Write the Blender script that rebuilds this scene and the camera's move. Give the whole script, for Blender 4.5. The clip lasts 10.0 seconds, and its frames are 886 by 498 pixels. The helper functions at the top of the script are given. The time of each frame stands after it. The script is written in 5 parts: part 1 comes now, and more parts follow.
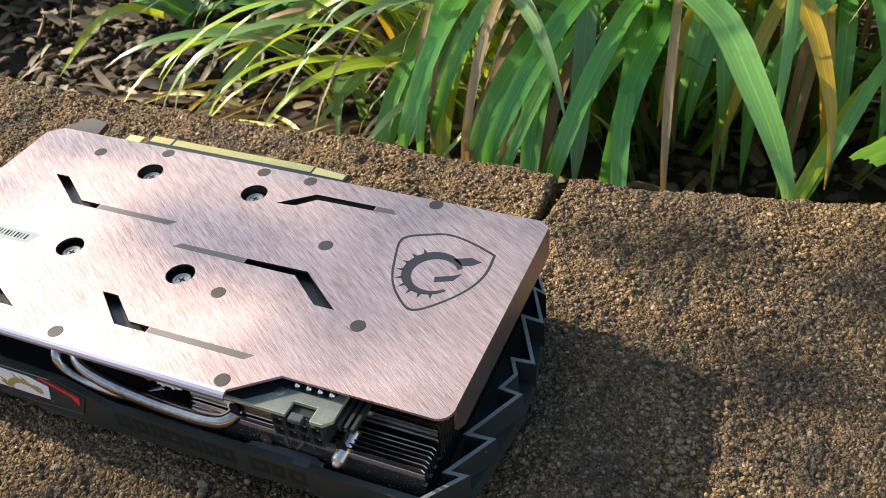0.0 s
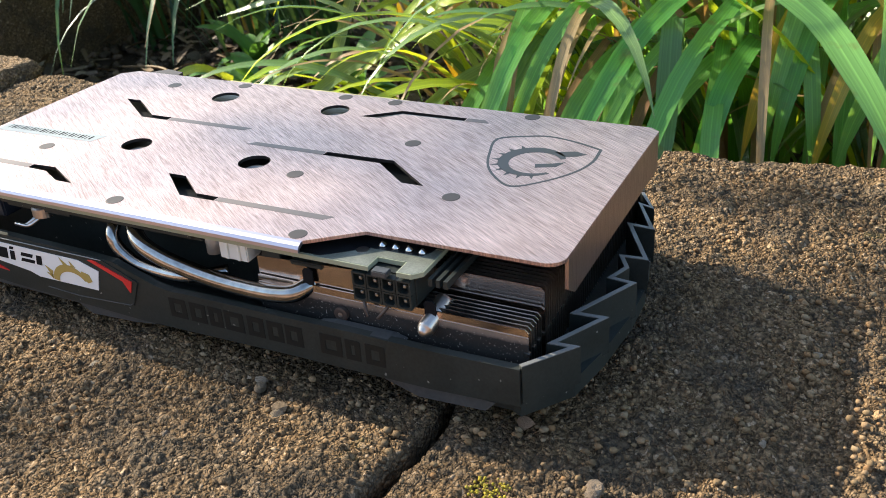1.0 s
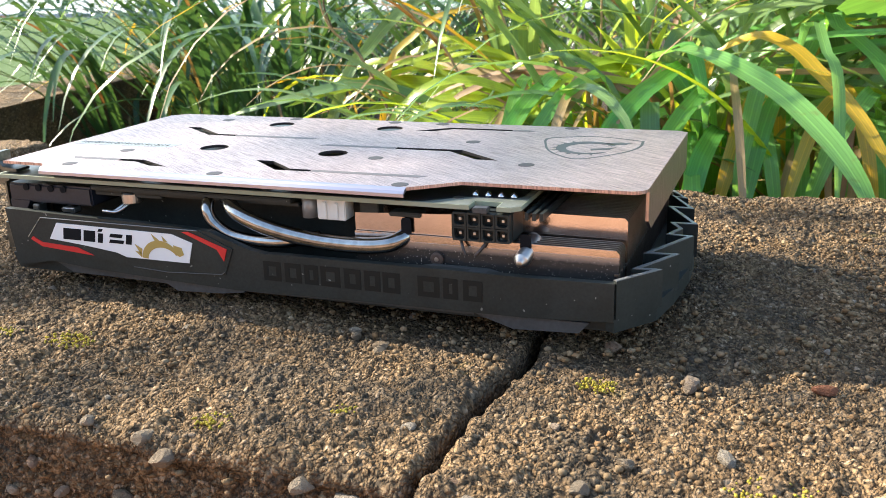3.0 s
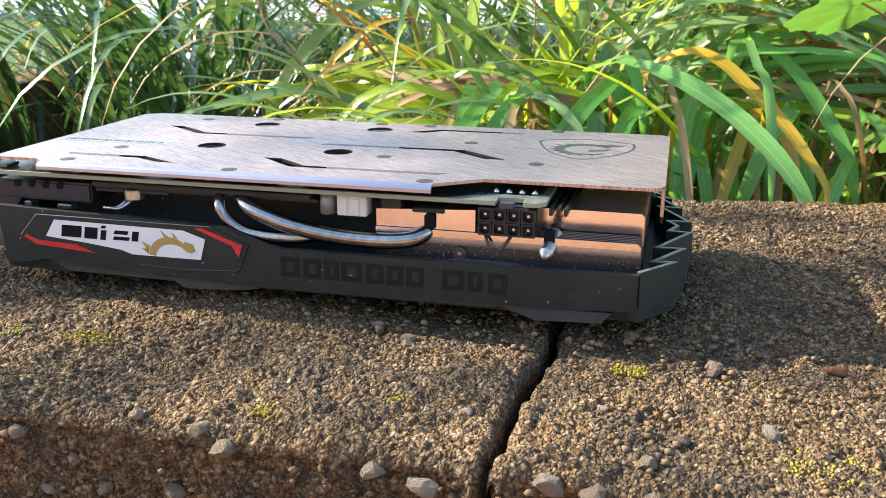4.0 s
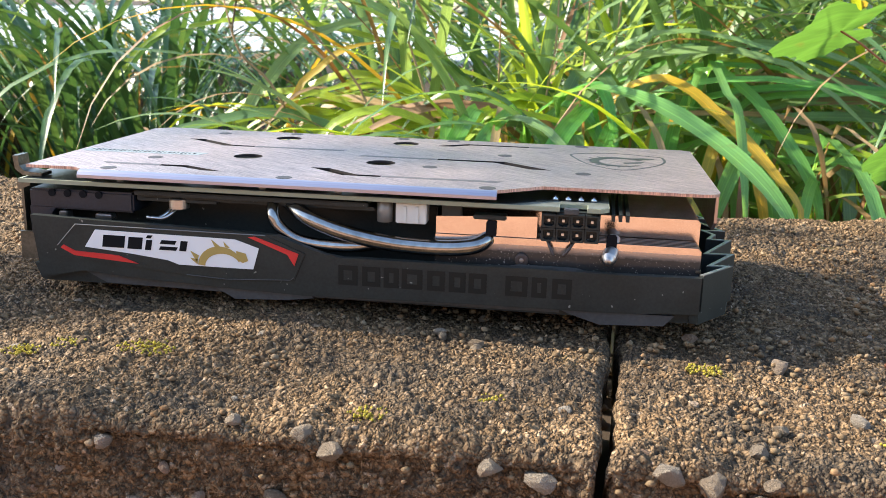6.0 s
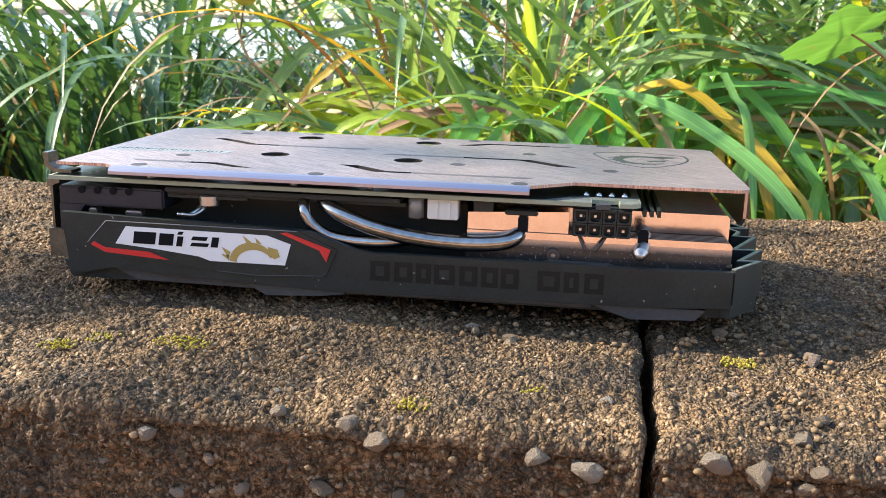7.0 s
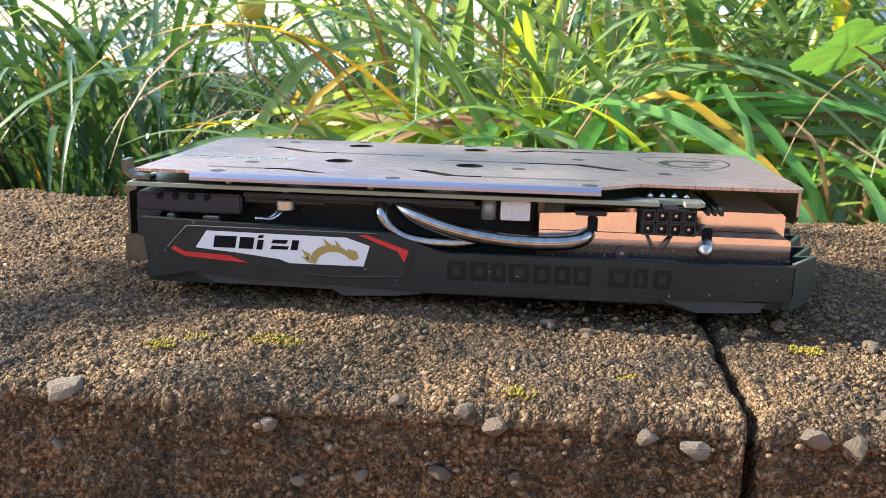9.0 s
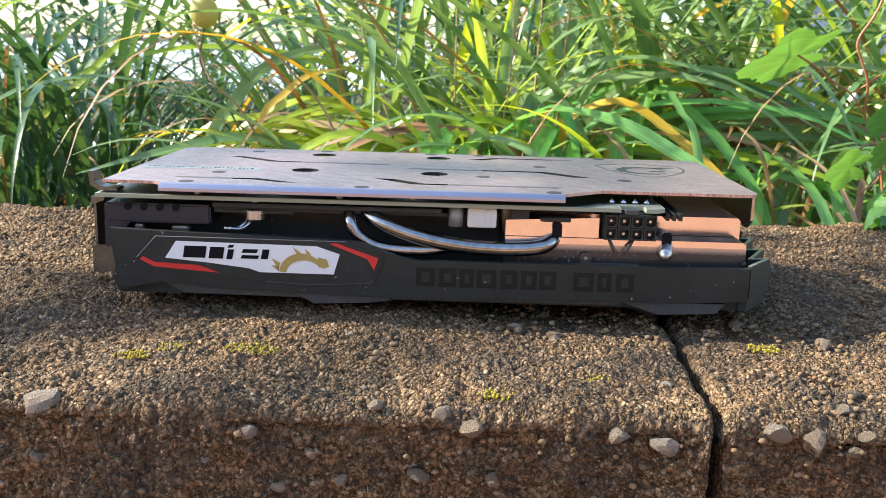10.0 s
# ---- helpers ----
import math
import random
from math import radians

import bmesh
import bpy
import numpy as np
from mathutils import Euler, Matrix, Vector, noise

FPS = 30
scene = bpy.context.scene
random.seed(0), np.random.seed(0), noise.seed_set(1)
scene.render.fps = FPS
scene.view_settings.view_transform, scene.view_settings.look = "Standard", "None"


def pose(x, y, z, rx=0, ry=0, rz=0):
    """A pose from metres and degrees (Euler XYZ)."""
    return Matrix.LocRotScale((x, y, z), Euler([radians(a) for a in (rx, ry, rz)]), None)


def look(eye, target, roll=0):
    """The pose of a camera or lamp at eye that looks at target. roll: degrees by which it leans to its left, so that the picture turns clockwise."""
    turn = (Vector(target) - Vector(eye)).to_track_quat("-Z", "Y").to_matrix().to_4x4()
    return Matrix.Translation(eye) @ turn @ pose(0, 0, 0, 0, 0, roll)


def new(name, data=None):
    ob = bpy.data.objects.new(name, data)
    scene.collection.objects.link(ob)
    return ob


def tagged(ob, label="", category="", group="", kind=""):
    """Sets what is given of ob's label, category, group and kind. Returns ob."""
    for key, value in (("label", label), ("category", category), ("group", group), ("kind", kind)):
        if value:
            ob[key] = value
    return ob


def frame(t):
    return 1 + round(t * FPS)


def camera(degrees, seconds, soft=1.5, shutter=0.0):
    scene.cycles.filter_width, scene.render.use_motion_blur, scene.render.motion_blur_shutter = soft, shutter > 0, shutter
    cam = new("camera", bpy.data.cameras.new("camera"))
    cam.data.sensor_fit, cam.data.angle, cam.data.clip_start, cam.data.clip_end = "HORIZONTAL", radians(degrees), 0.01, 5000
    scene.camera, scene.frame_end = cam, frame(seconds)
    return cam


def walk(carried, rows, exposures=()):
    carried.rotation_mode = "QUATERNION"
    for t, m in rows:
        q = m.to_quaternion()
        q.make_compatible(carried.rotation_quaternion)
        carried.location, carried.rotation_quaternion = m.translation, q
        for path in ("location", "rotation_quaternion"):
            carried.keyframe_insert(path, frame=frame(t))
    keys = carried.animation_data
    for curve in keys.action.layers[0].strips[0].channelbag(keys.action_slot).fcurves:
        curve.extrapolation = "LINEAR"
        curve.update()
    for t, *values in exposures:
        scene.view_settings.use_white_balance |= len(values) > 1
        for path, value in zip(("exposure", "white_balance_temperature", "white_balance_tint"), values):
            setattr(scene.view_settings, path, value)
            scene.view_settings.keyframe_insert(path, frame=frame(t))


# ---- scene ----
cam = camera(50.6, 10.0, soft=0.4)
PATH = [
    (0, (0.25960, -0.24847, 0.30168), (-0.07987, 0.43924, -0.34005), -5.49),
    (0.5, (0.24899, -0.26884, 0.22915), (-0.12612, 0.47578, -0.32298), -4.10),
    (1, (0.24486, -0.28994, 0.18843), (-0.16473, 0.48806, -0.28798), -3.83),
    (1.5, (0.24374, -0.30975, 0.15367), (-0.18338, 0.49880, -0.25107), -3.49),
    (2, (0.23845, -0.33035, 0.13838), (-0.18401, 0.50595, -0.21110), -3.32),
    (2.5, (0.22382, -0.35863, 0.13499), (-0.14746, 0.51163, -0.18874), -2.19),
    (2.7, (0.22031, -0.36344, 0.13275), (-0.14794, 0.51333, -0.17656), -2.20),
    (3.8, (0.17516, -0.39667, 0.12722), (-0.07219, 0.52708, -0.16521), 0.11),
    (4, (0.16623, -0.39822, 0.12711), (-0.06360, 0.53130, -0.16129), 0.25),
    (4.5, (0.14925, -0.40297, 0.12455), (-0.04909, 0.53800, -0.14973), 0.69),
    (5, (0.13787, -0.40398, 0.12127), (-0.02997, 0.54490, -0.14602), 1.06),
    (5.5, (0.12378, -0.40911, 0.11981), (-0.02259, 0.54555, -0.13943), 1.30),
    (7, (0.09544, -0.41975, 0.11140), (-0.02858, 0.54312, -0.12840), 1.57),
    (7.5, (0.09099, -0.42218, 0.11470), (-0.02426, 0.54246, -0.12234), 1.52),
    (8, (0.07838, -0.43160, 0.11420), (-0.02471, 0.53586, -0.11688), 1.68),
    (8.5, (0.06158, -0.43577, 0.11151), (-0.02593, 0.53422, -0.11534), 1.67),
    (9, (0.05060, -0.44155, 0.10799), (-0.02539, 0.53045, -0.11438), 1.55),
    (9.5, (0.04486, -0.44713, 0.10933), (-0.01383, 0.52692, -0.10926), 1.45),
    (10, (0.04151, -0.44933, 0.11017), (0.02383, 0.52702, -0.10534), 1.56),
]
walk(cam, [(t, look(eye, target, roll)) for t, eye, target, roll in PATH], exposures=[(0.0, 1.12, 6900, 4), (1.0, 1.36, 6900, 4), (2.5, 1.70, 6800, 4), (5.0, 1.62, 6600, 6), (7.5, 1.60, 6500, 7), (10.0, 1.58, 6400, 7)])
cam.data.dof.use_dof = True
cam.data.dof.focus_distance = 0.36
cam.data.dof.aperture_fstop = 38.0

# ---- light ----
SUN_TO = Vector((-0.79, 0.115, 0.52)).normalized()
world = bpy.data.worlds.new("sky")
scene.world = world
world.use_nodes = True
wn = world.node_tree.nodes
sky = wn.new("ShaderNodeTexSky")
sky.sky_type = "NISHITA"
sky.sun_disc = False
sky.sun_elevation = math.asin(SUN_TO.z)
sky.sun_rotation = math.atan2(SUN_TO.x, SUN_TO.y)
world.node_tree.links.new(sky.outputs[0], wn["Background"].inputs[0])
wn["Background"].inputs[1].default_value = 0.15
sun_data = bpy.data.lights.new("sun", "SUN")
sun_data.energy = 5.0
sun_data.angle = radians(0.6)
sun_data.color = (1.0, 0.90, 0.75)
sun = new("sun", sun_data)
sun.matrix_world = look(SUN_TO * 20, (0, 0, 0))


# ---- materials ----
def material(name, base=(0.5, 0.5, 0.5), rough=0.5, metal=0.0, spec=None):
    m = bpy.data.materials.new(name)
    m.use_nodes = True
    b = m.node_tree.nodes["Principled BSDF"]
    b.inputs["Base Color"].default_value = (*base, 1)
    b.inputs["Roughness"].default_value = rough
    b.inputs["Metallic"].default_value = metal
    if spec is not None:
        b.inputs["Specular IOR Level"].default_value = spec
    return m


def node(m, kind, **values):
    n = m.node_tree.nodes.new(kind)
    for k, v in values.items():
        if k in n.inputs:
            n.inputs[k].default_value = v
    return n


def link(m, a, b):
    m.node_tree.links.new(a, b)


def bsdf(m):
    return m.node_tree.nodes["Principled BSDF"]


def coords(m, scale=(1, 1, 1), turn=(0, 0, 0), source="Object"):
    tc, mp = node(m, "ShaderNodeTexCoord"), node(m, "ShaderNodeMapping")
    mp.vector_type = "TEXTURE"
    mp.inputs["Scale"].default_value = [1 / s for s in scale]
    mp.inputs["Rotation"].default_value = [radians(a) for a in turn]
    link(m, tc.outputs[source], mp.inputs[0])
    return mp.outputs[0]


def noise_of(m, vec, scale, detail=4.0, rough=0.55):
    n = node(m, "ShaderNodeTexNoise", Scale=scale, Detail=detail, Roughness=rough)
    link(m, vec, n.inputs["Vector"])
    return n


def ramp(m, value, stops):
    r = node(m, "ShaderNodeValToRGB")
    e = r.color_ramp.elements
    while len(e) < len(stops):
        e.new(0.5)
    for el, (p, c) in zip(e, stops):
        el.position, el.color = p, (*c, 1)
    link(m, value, r.inputs[0])
    return r.outputs[0]


def mixed(m, fac, a, b, blend="MIX"):
    n = node(m, "ShaderNodeMix")
    n.data_type, n.blend_type = "RGBA", blend
    for socket, v in ((n.inputs[0], fac), (n.inputs[6], a), (n.inputs[7], b)):
        if isinstance(v, (int, float)):
            socket.default_value = v
        elif isinstance(v, tuple):
            socket.default_value = (*v, 1)
        else:
            link(m, v, socket)
    return n.outputs[2]


def bump(m, height, strength, distance):
    n = node(m, "ShaderNodeBump", Strength=strength, Distance=distance)
    link(m, height, n.inputs["Height"])
    link(m, n.outputs[0], bsdf(m).inputs["Normal"])


def speck(m, lo, hi, scale, rough_lo, rough_hi):
    """Two-scale wear: dust over the base colour, and uneven gloss."""
    v = coords(m)
    fine, wide = noise_of(m, v, scale, 5), noise_of(m, v, scale / 12, 3)
    both = mixed(m, 0.5, fine.outputs[0], wide.outputs[0])
    link(m, ramp(m, both, [(0.35, lo), (0.68, hi)]), bsdf(m).inputs["Base Color"])
    r = node(m, "ShaderNodeMapRange")
    r.inputs[3].default_value, r.inputs[4].default_value = rough_lo, rough_hi
    link(m, both, r.inputs[0])
    link(m, r.outputs[0], bsdf(m).inputs["Roughness"])
    bump(m, fine.outputs[0], 0.15, 0.0002)


def brushed(name, dark, light, rough_lo, rough_hi, angle):
    m = material(name, light, 0.35, 1.0)
    v = coords(m, (120, 2600, 120), (0, 0, angle))
    n, n2 = noise_of(m, v, 1.0, 3, 0.7), noise_of(m, coords(m, (40, 520, 40), (0, 0, angle)), 1.0, 2)
    both = mixed(m, 0.22, n.outputs[0], n2.outputs[0])
    smudge = noise_of(m, coords(m), 28, 4, 0.6)
    c = mixed(m, 0.35, ramp(m, both, [(0.3, dark), (0.7, light)]), ramp(m, smudge.outputs[0], [(0.35, (0.7, 0.7, 0.72)), (0.65, (1.1, 1.1, 1.1))]), "MULTIPLY")
    link(m, c, bsdf(m).inputs["Base Color"])
    r = node(m, "ShaderNodeMapRange")
    r.inputs[1].default_value, r.inputs[2].default_value = 0.3, 0.7
    r.inputs[3].default_value, r.inputs[4].default_value = rough_hi, rough_lo
    link(m, both, r.inputs[0])
    link(m, r.outputs[0], bsdf(m).inputs["Roughness"])
    bump(m, both, 0.6, 0.0002)
    return m


M_PLATE = brushed("brushed_backplate", (0.20, 0.134, 0.125), (0.83, 0.60, 0.555), 0.28, 0.50, -34)
bsdf(M_PLATE).inputs["Metallic"].default_value = 0.85
M_SLOT = material("slot_edge_shade", (0.03, 0.024, 0.024), 0.5, 0.5)
M_FLANGE = brushed("brushed_flange", (0.36, 0.27, 0.25), (0.55, 0.43, 0.40), 0.30, 0.45, -34)
M_STRIP = material("printed_strip", (0.16, 0.135, 0.13), 0.5, 0.6)
M_PRINT = material("black_print", (0.03, 0.028, 0.03), 0.36, 0.2, 0.5)
# bluish cast of the lip is reflected sky put into its colour
M_LIP = material("lip_reflected_sky", (0.46, 0.43, 0.50), 0.34, 1.0)
M_BLACK = material("black_plastic", (0.016, 0.016, 0.017), 0.5, 0.0, 0.35)
speck(M_BLACK, (0.016, 0.0195, 0.0185), (0.032, 0.037, 0.035), 900, 0.34, 0.56)
lint = noise_of(M_BLACK, coords(M_BLACK), 420, 1, 0.4)
black_now = bsdf(M_BLACK).inputs["Base Color"].links[0].from_socket
link(M_BLACK, mixed(M_BLACK, ramp(M_BLACK, lint.outputs[0], [(0.765, (0, 0, 0)), (0.79, (0.7, 0.7, 0.7))]), black_now, (0.30, 0.30, 0.28)), bsdf(M_BLACK).inputs["Base Color"])
M_RIM = material("pale_plastic_rim", (0.18, 0.18, 0.18), 0.22)
M_GLOSS = material("gloss_black_print", (0.012, 0.0135, 0.013), 0.42, 0.0, 0.25)
M_FOOT = material("dark_grey_plastic", (0.035, 0.037, 0.04), 0.5)
speck(M_FOOT, (0.04, 0.042, 0.046), (0.075, 0.077, 0.08), 700, 0.4, 0.55)
M_FIN = material("bare_fins", (0.42, 0.40, 0.39), 0.3, 1.0)
speck(M_FIN, (0.30, 0.28, 0.27), (0.50, 0.47, 0.45), 1500, 0.22, 0.4)
# plain metal; the coppery tint is reflected paving put into the colour
M_WARMSHEET = material("fin_sheet_warm_reflection", (0.72, 0.45, 0.34), 0.33, 1.0)
speck(M_WARMSHEET, (0.64, 0.50, 0.43), (0.80, 0.65, 0.57), 1400, 0.10, 0.22)
# fins behind carry a weaker painted dose of that reflected tint
M_FINTOP = material("reflection_tinted_fins", (0.45, 0.33, 0.27), 0.36, 1.0)
speck(M_FINTOP, (0.40, 0.34, 0.30), (0.58, 0.50, 0.45), 1500, 0.24, 0.42)
M_REFLECT = material("fin_sheet_painted_reflection", (0.03, 0.03, 0.03), 0.3, 0.4)
speck(M_REFLECT, (0.020, 0.020, 0.021), (0.07, 0.068, 0.066), 1600, 0.14, 0.34)
dust = noise_of(M_REFLECT, coords(M_REFLECT), 1500, 2, 0.5)
# copper-to-dark reflection painted as a height blend; the specks are dust
reflect_pos = node(M_REFLECT, "ShaderNodeSeparateXYZ")
edge = noise_of(M_REFLECT, coords(M_REFLECT), 600, 4, 0.7)
link(M_REFLECT, mixed(M_REFLECT, 0.0015, coords(M_REFLECT), edge.outputs[1]), reflect_pos.inputs[0])
fade = node(M_REFLECT, "ShaderNodeMapRange")
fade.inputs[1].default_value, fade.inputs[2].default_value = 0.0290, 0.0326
link(M_REFLECT, reflect_pos.outputs[2], fade.inputs[0])
dust_and_reflection = mixed(M_REFLECT, ramp(M_REFLECT, dust.outputs[0], [(0.66, (0, 0, 0)), (0.71, (0.8, 0.8, 0.8))]), (0.032, 0.031, 0.031), (0.42, 0.40, 0.37))
dust_and_reflection = mixed(M_REFLECT, fade.outputs[0], dust_and_reflection, (0.70, 0.56, 0.48))
link(M_REFLECT, dust_and_reflection, bsdf(M_REFLECT).inputs["Base Color"])
link(M_REFLECT, fade.outputs[0], bsdf(M_REFLECT).inputs["Metallic"])
M_PIPE = material("nickel_pipe", (0.52, 0.51, 0.52), 0.18, 1.0)
speck(M_PIPE, (0.26, 0.25, 0.245), (0.52, 0.50, 0.48), 420, 0.08, 0.30)
M_NUB = material("dull_pipe_end", (0.55, 0.50, 0.47), 0.36, 1.0)
M_STEEL = material("steel", (0.55, 0.55, 0.55), 0.3, 1.0)
M_DARKSTEEL = material("dark_screw", (0.075, 0.06, 0.055), 0.5, 0.5)
M_HEAD = material("screw_head", (0.32, 0.31, 0.30), 0.38, 1.0)
M_BRACKET = material("bracket_steel", (0.14, 0.14, 0.12), 0.4, 0.9)
speck(M_BRACKET, (0.10, 0.10, 0.085), (0.22, 0.215, 0.19), 800, 0.25, 0.5)
M_SPACER = material("grey_spacer", (0.30, 0.295, 0.285), 0.4, 0.35)
M_SHELL = material("blue_black_shell", (0.012, 0.016, 0.028), 0.4)
speck(M_SHELL, (0.008, 0.011, 0.019), (0.018, 0.024, 0.04), 900, 0.3, 0.48)
M_FR4 = material("board_core", (0.30, 0.32, 0.23), 0.45)
M_TAN = material("bare_board", (0.15, 0.16, 0.135), 0.45)
speck(M_TAN, (0.11, 0.12, 0.10), (0.22, 0.23, 0.20), 1500, 0.35, 0.55)
M_MASK = material("board_mask", (0.012, 0.014, 0.018), 0.35)
M_GOLD = material("gold_contact", (0.95, 0.72, 0.28), 0.28, 1.0)
M_SOLDER = material("solder", (0.75, 0.76, 0.78), 0.25, 1.0)
M_WHITE = material("white_nylon", (0.72, 0.72, 0.69), 0.45)
M_LABEL = material("white_label", (0.80, 0.80, 0.82), 0.4)
# black for print, and for pieces that stand in for shaded recesses
M_INK_HOLE = material("ink_and_recess_black", (0.008, 0.008, 0.010), 0.8, 0.0, 0.15)
M_OCHRE = material("ochre_ink", (0.42, 0.30, 0.09), 0.45)
M_RED = material("red_paint", (0.62, 0.03, 0.03), 0.38)
M_STICKER = material("grey_sticker", (0.26, 0.29, 0.30), 0.45)


def leaf_material(name, stops, glow, rough=0.32, striped=True):
    """Leaf: lengthwise veins, tone by object or island, light passing through."""
    m = material(name, stops[0], rough, 0.0, 0.8)
    info, geo = node(m, "ShaderNodeObjectInfo"), node(m, "ShaderNodeNewGeometry")
    add = node(m, "ShaderNodeMath")
    add.operation = "ADD"
    link(m, info.outputs["Random"], add.inputs[0])
    link(m, geo.outputs["Random Per Island"], add.inputs[1])
    fr = node(m, "ShaderNodeMath")
    fr.operation = "FRACT"
    link(m, add.outputs[0], fr.inputs[0])
    tone = ramp(m, fr.outputs[0], [(i / (len(stops) - 1), c) for i, c in enumerate(stops)])
    uv = coords(m, (26, 1.2, 1), source="UV")
    veins = noise_of(m, uv, 1.0, 3, 0.6)
    spots = noise_of(m, coords(m), 60, 4)
    across = node(m, "ShaderNodeSeparateXYZ")
    link(m, coords(m, (1, 1, 1), source="UV"), across.inputs[0])
    band = node(m, "ShaderNodeMath")
    band.operation = "PINGPONG"
    band.inputs[1].default_value = 0.071
    link(m, across.outputs[0], band.inputs[0])
    rib = ramp(m, band.outputs[0], [(0.0, (0.72, 0.74, 0.70)), (0.071, (1.12, 1.12, 1.1))])
    mid = ramp(m, across.outputs[0], [(0.40, (1, 1, 1)), (0.49, (1.45, 1.40, 1.35)), (0.51, (1.45, 1.40, 1.35)), (0.60, (1, 1, 1))])
    tone = mixed(m, 0.5, mixed(m, 0.45, tone, rib, "MULTIPLY"), mid, "MULTIPLY") if striped else tone
    c = mixed(m, 0.55, tone, ramp(m, veins.outputs[0], [(0.3, (0.55, 0.55, 0.5)), (0.7, (1.25, 1.2, 1.1))]), "MULTIPLY")
    c = mixed(m, ramp(m, spots.outputs[0], [(0.62, (0, 0, 0)), (0.75, (0.5, 0.5, 0.5))]), c, (0.20, 0.17, 0.05))
    link(m, c, bsdf(m).inputs["Base Color"])
    bump(m, veins.outputs[0], 0.3, 0.0006)
    t, mx = node(m, "ShaderNodeBsdfTranslucent"), node(m, "ShaderNodeMixShader")
    warm = mixed(m, 1.0, c, (1.48, 1.22, 0.70), "MULTIPLY")
    link(m, warm, t.inputs[0])
    mx.inputs[0].default_value = glow
    link(m, bsdf(m).outputs[0], mx.inputs[1])
    link(m, t.outputs[0], mx.inputs[2])
    link(m, mx.outputs[0], m.node_tree.nodes["Material Output"].inputs[0])
    return m


M_BLADE = leaf_material("green_blade", [(0.085, 0.19, 0.08), (0.18, 0.33, 0.13), (0.28, 0.42, 0.18), (0.12, 0.26, 0.11)], 0.48, 0.26)
# lime copy of the blade: low sun through the leaf put into colour
M_BRIGHT = leaf_material("backlit_blade", [(0.36, 0.55, 0.05), (0.51, 0.66, 0.06), (0.42, 0.59, 0.08)], 0.55, 0.3)
# darker bluish copy of the blade, with shade put into the colour
M_SHADED = leaf_material("shaded_leaf", [(0.035, 0.10, 0.045), (0.055, 0.14, 0.055), (0.085, 0.18, 0.065)], 0.3, 0.34)
# same green again, painted brighter as if the sun fell on it
M_SUNNY = leaf_material("sunlit_blade", [(0.13, 0.42, 0.09), (0.25, 0.53, 0.16), (0.17, 0.47, 0.115)], 0.5, 0.24)
M_YELLOW = leaf_material("yellow_blade", [(0.62, 0.40, 0.04), (0.58, 0.44, 0.08)], 0.4, 0.35)
M_DRY = leaf_material("dry_blade", [(0.30, 0.17, 0.08), (0.42, 0.29, 0.15), (0.24, 0.11, 0.05), (0.36, 0.25, 0.12)], 0.25, 0.6)
M_VINE = leaf_material("vine_leaf", [(0.095, 0.26, 0.06), (0.13, 0.32, 0.075)], 0.36, 0.45, False)
M_BUD = leaf_material("pale_bud", [(0.45, 0.48, 0.14), (0.5, 0.5, 0.18)], 0.4, 0.5, False)
M_REDSTEM = material("red_stem", (0.36, 0.13, 0.06), 0.5)


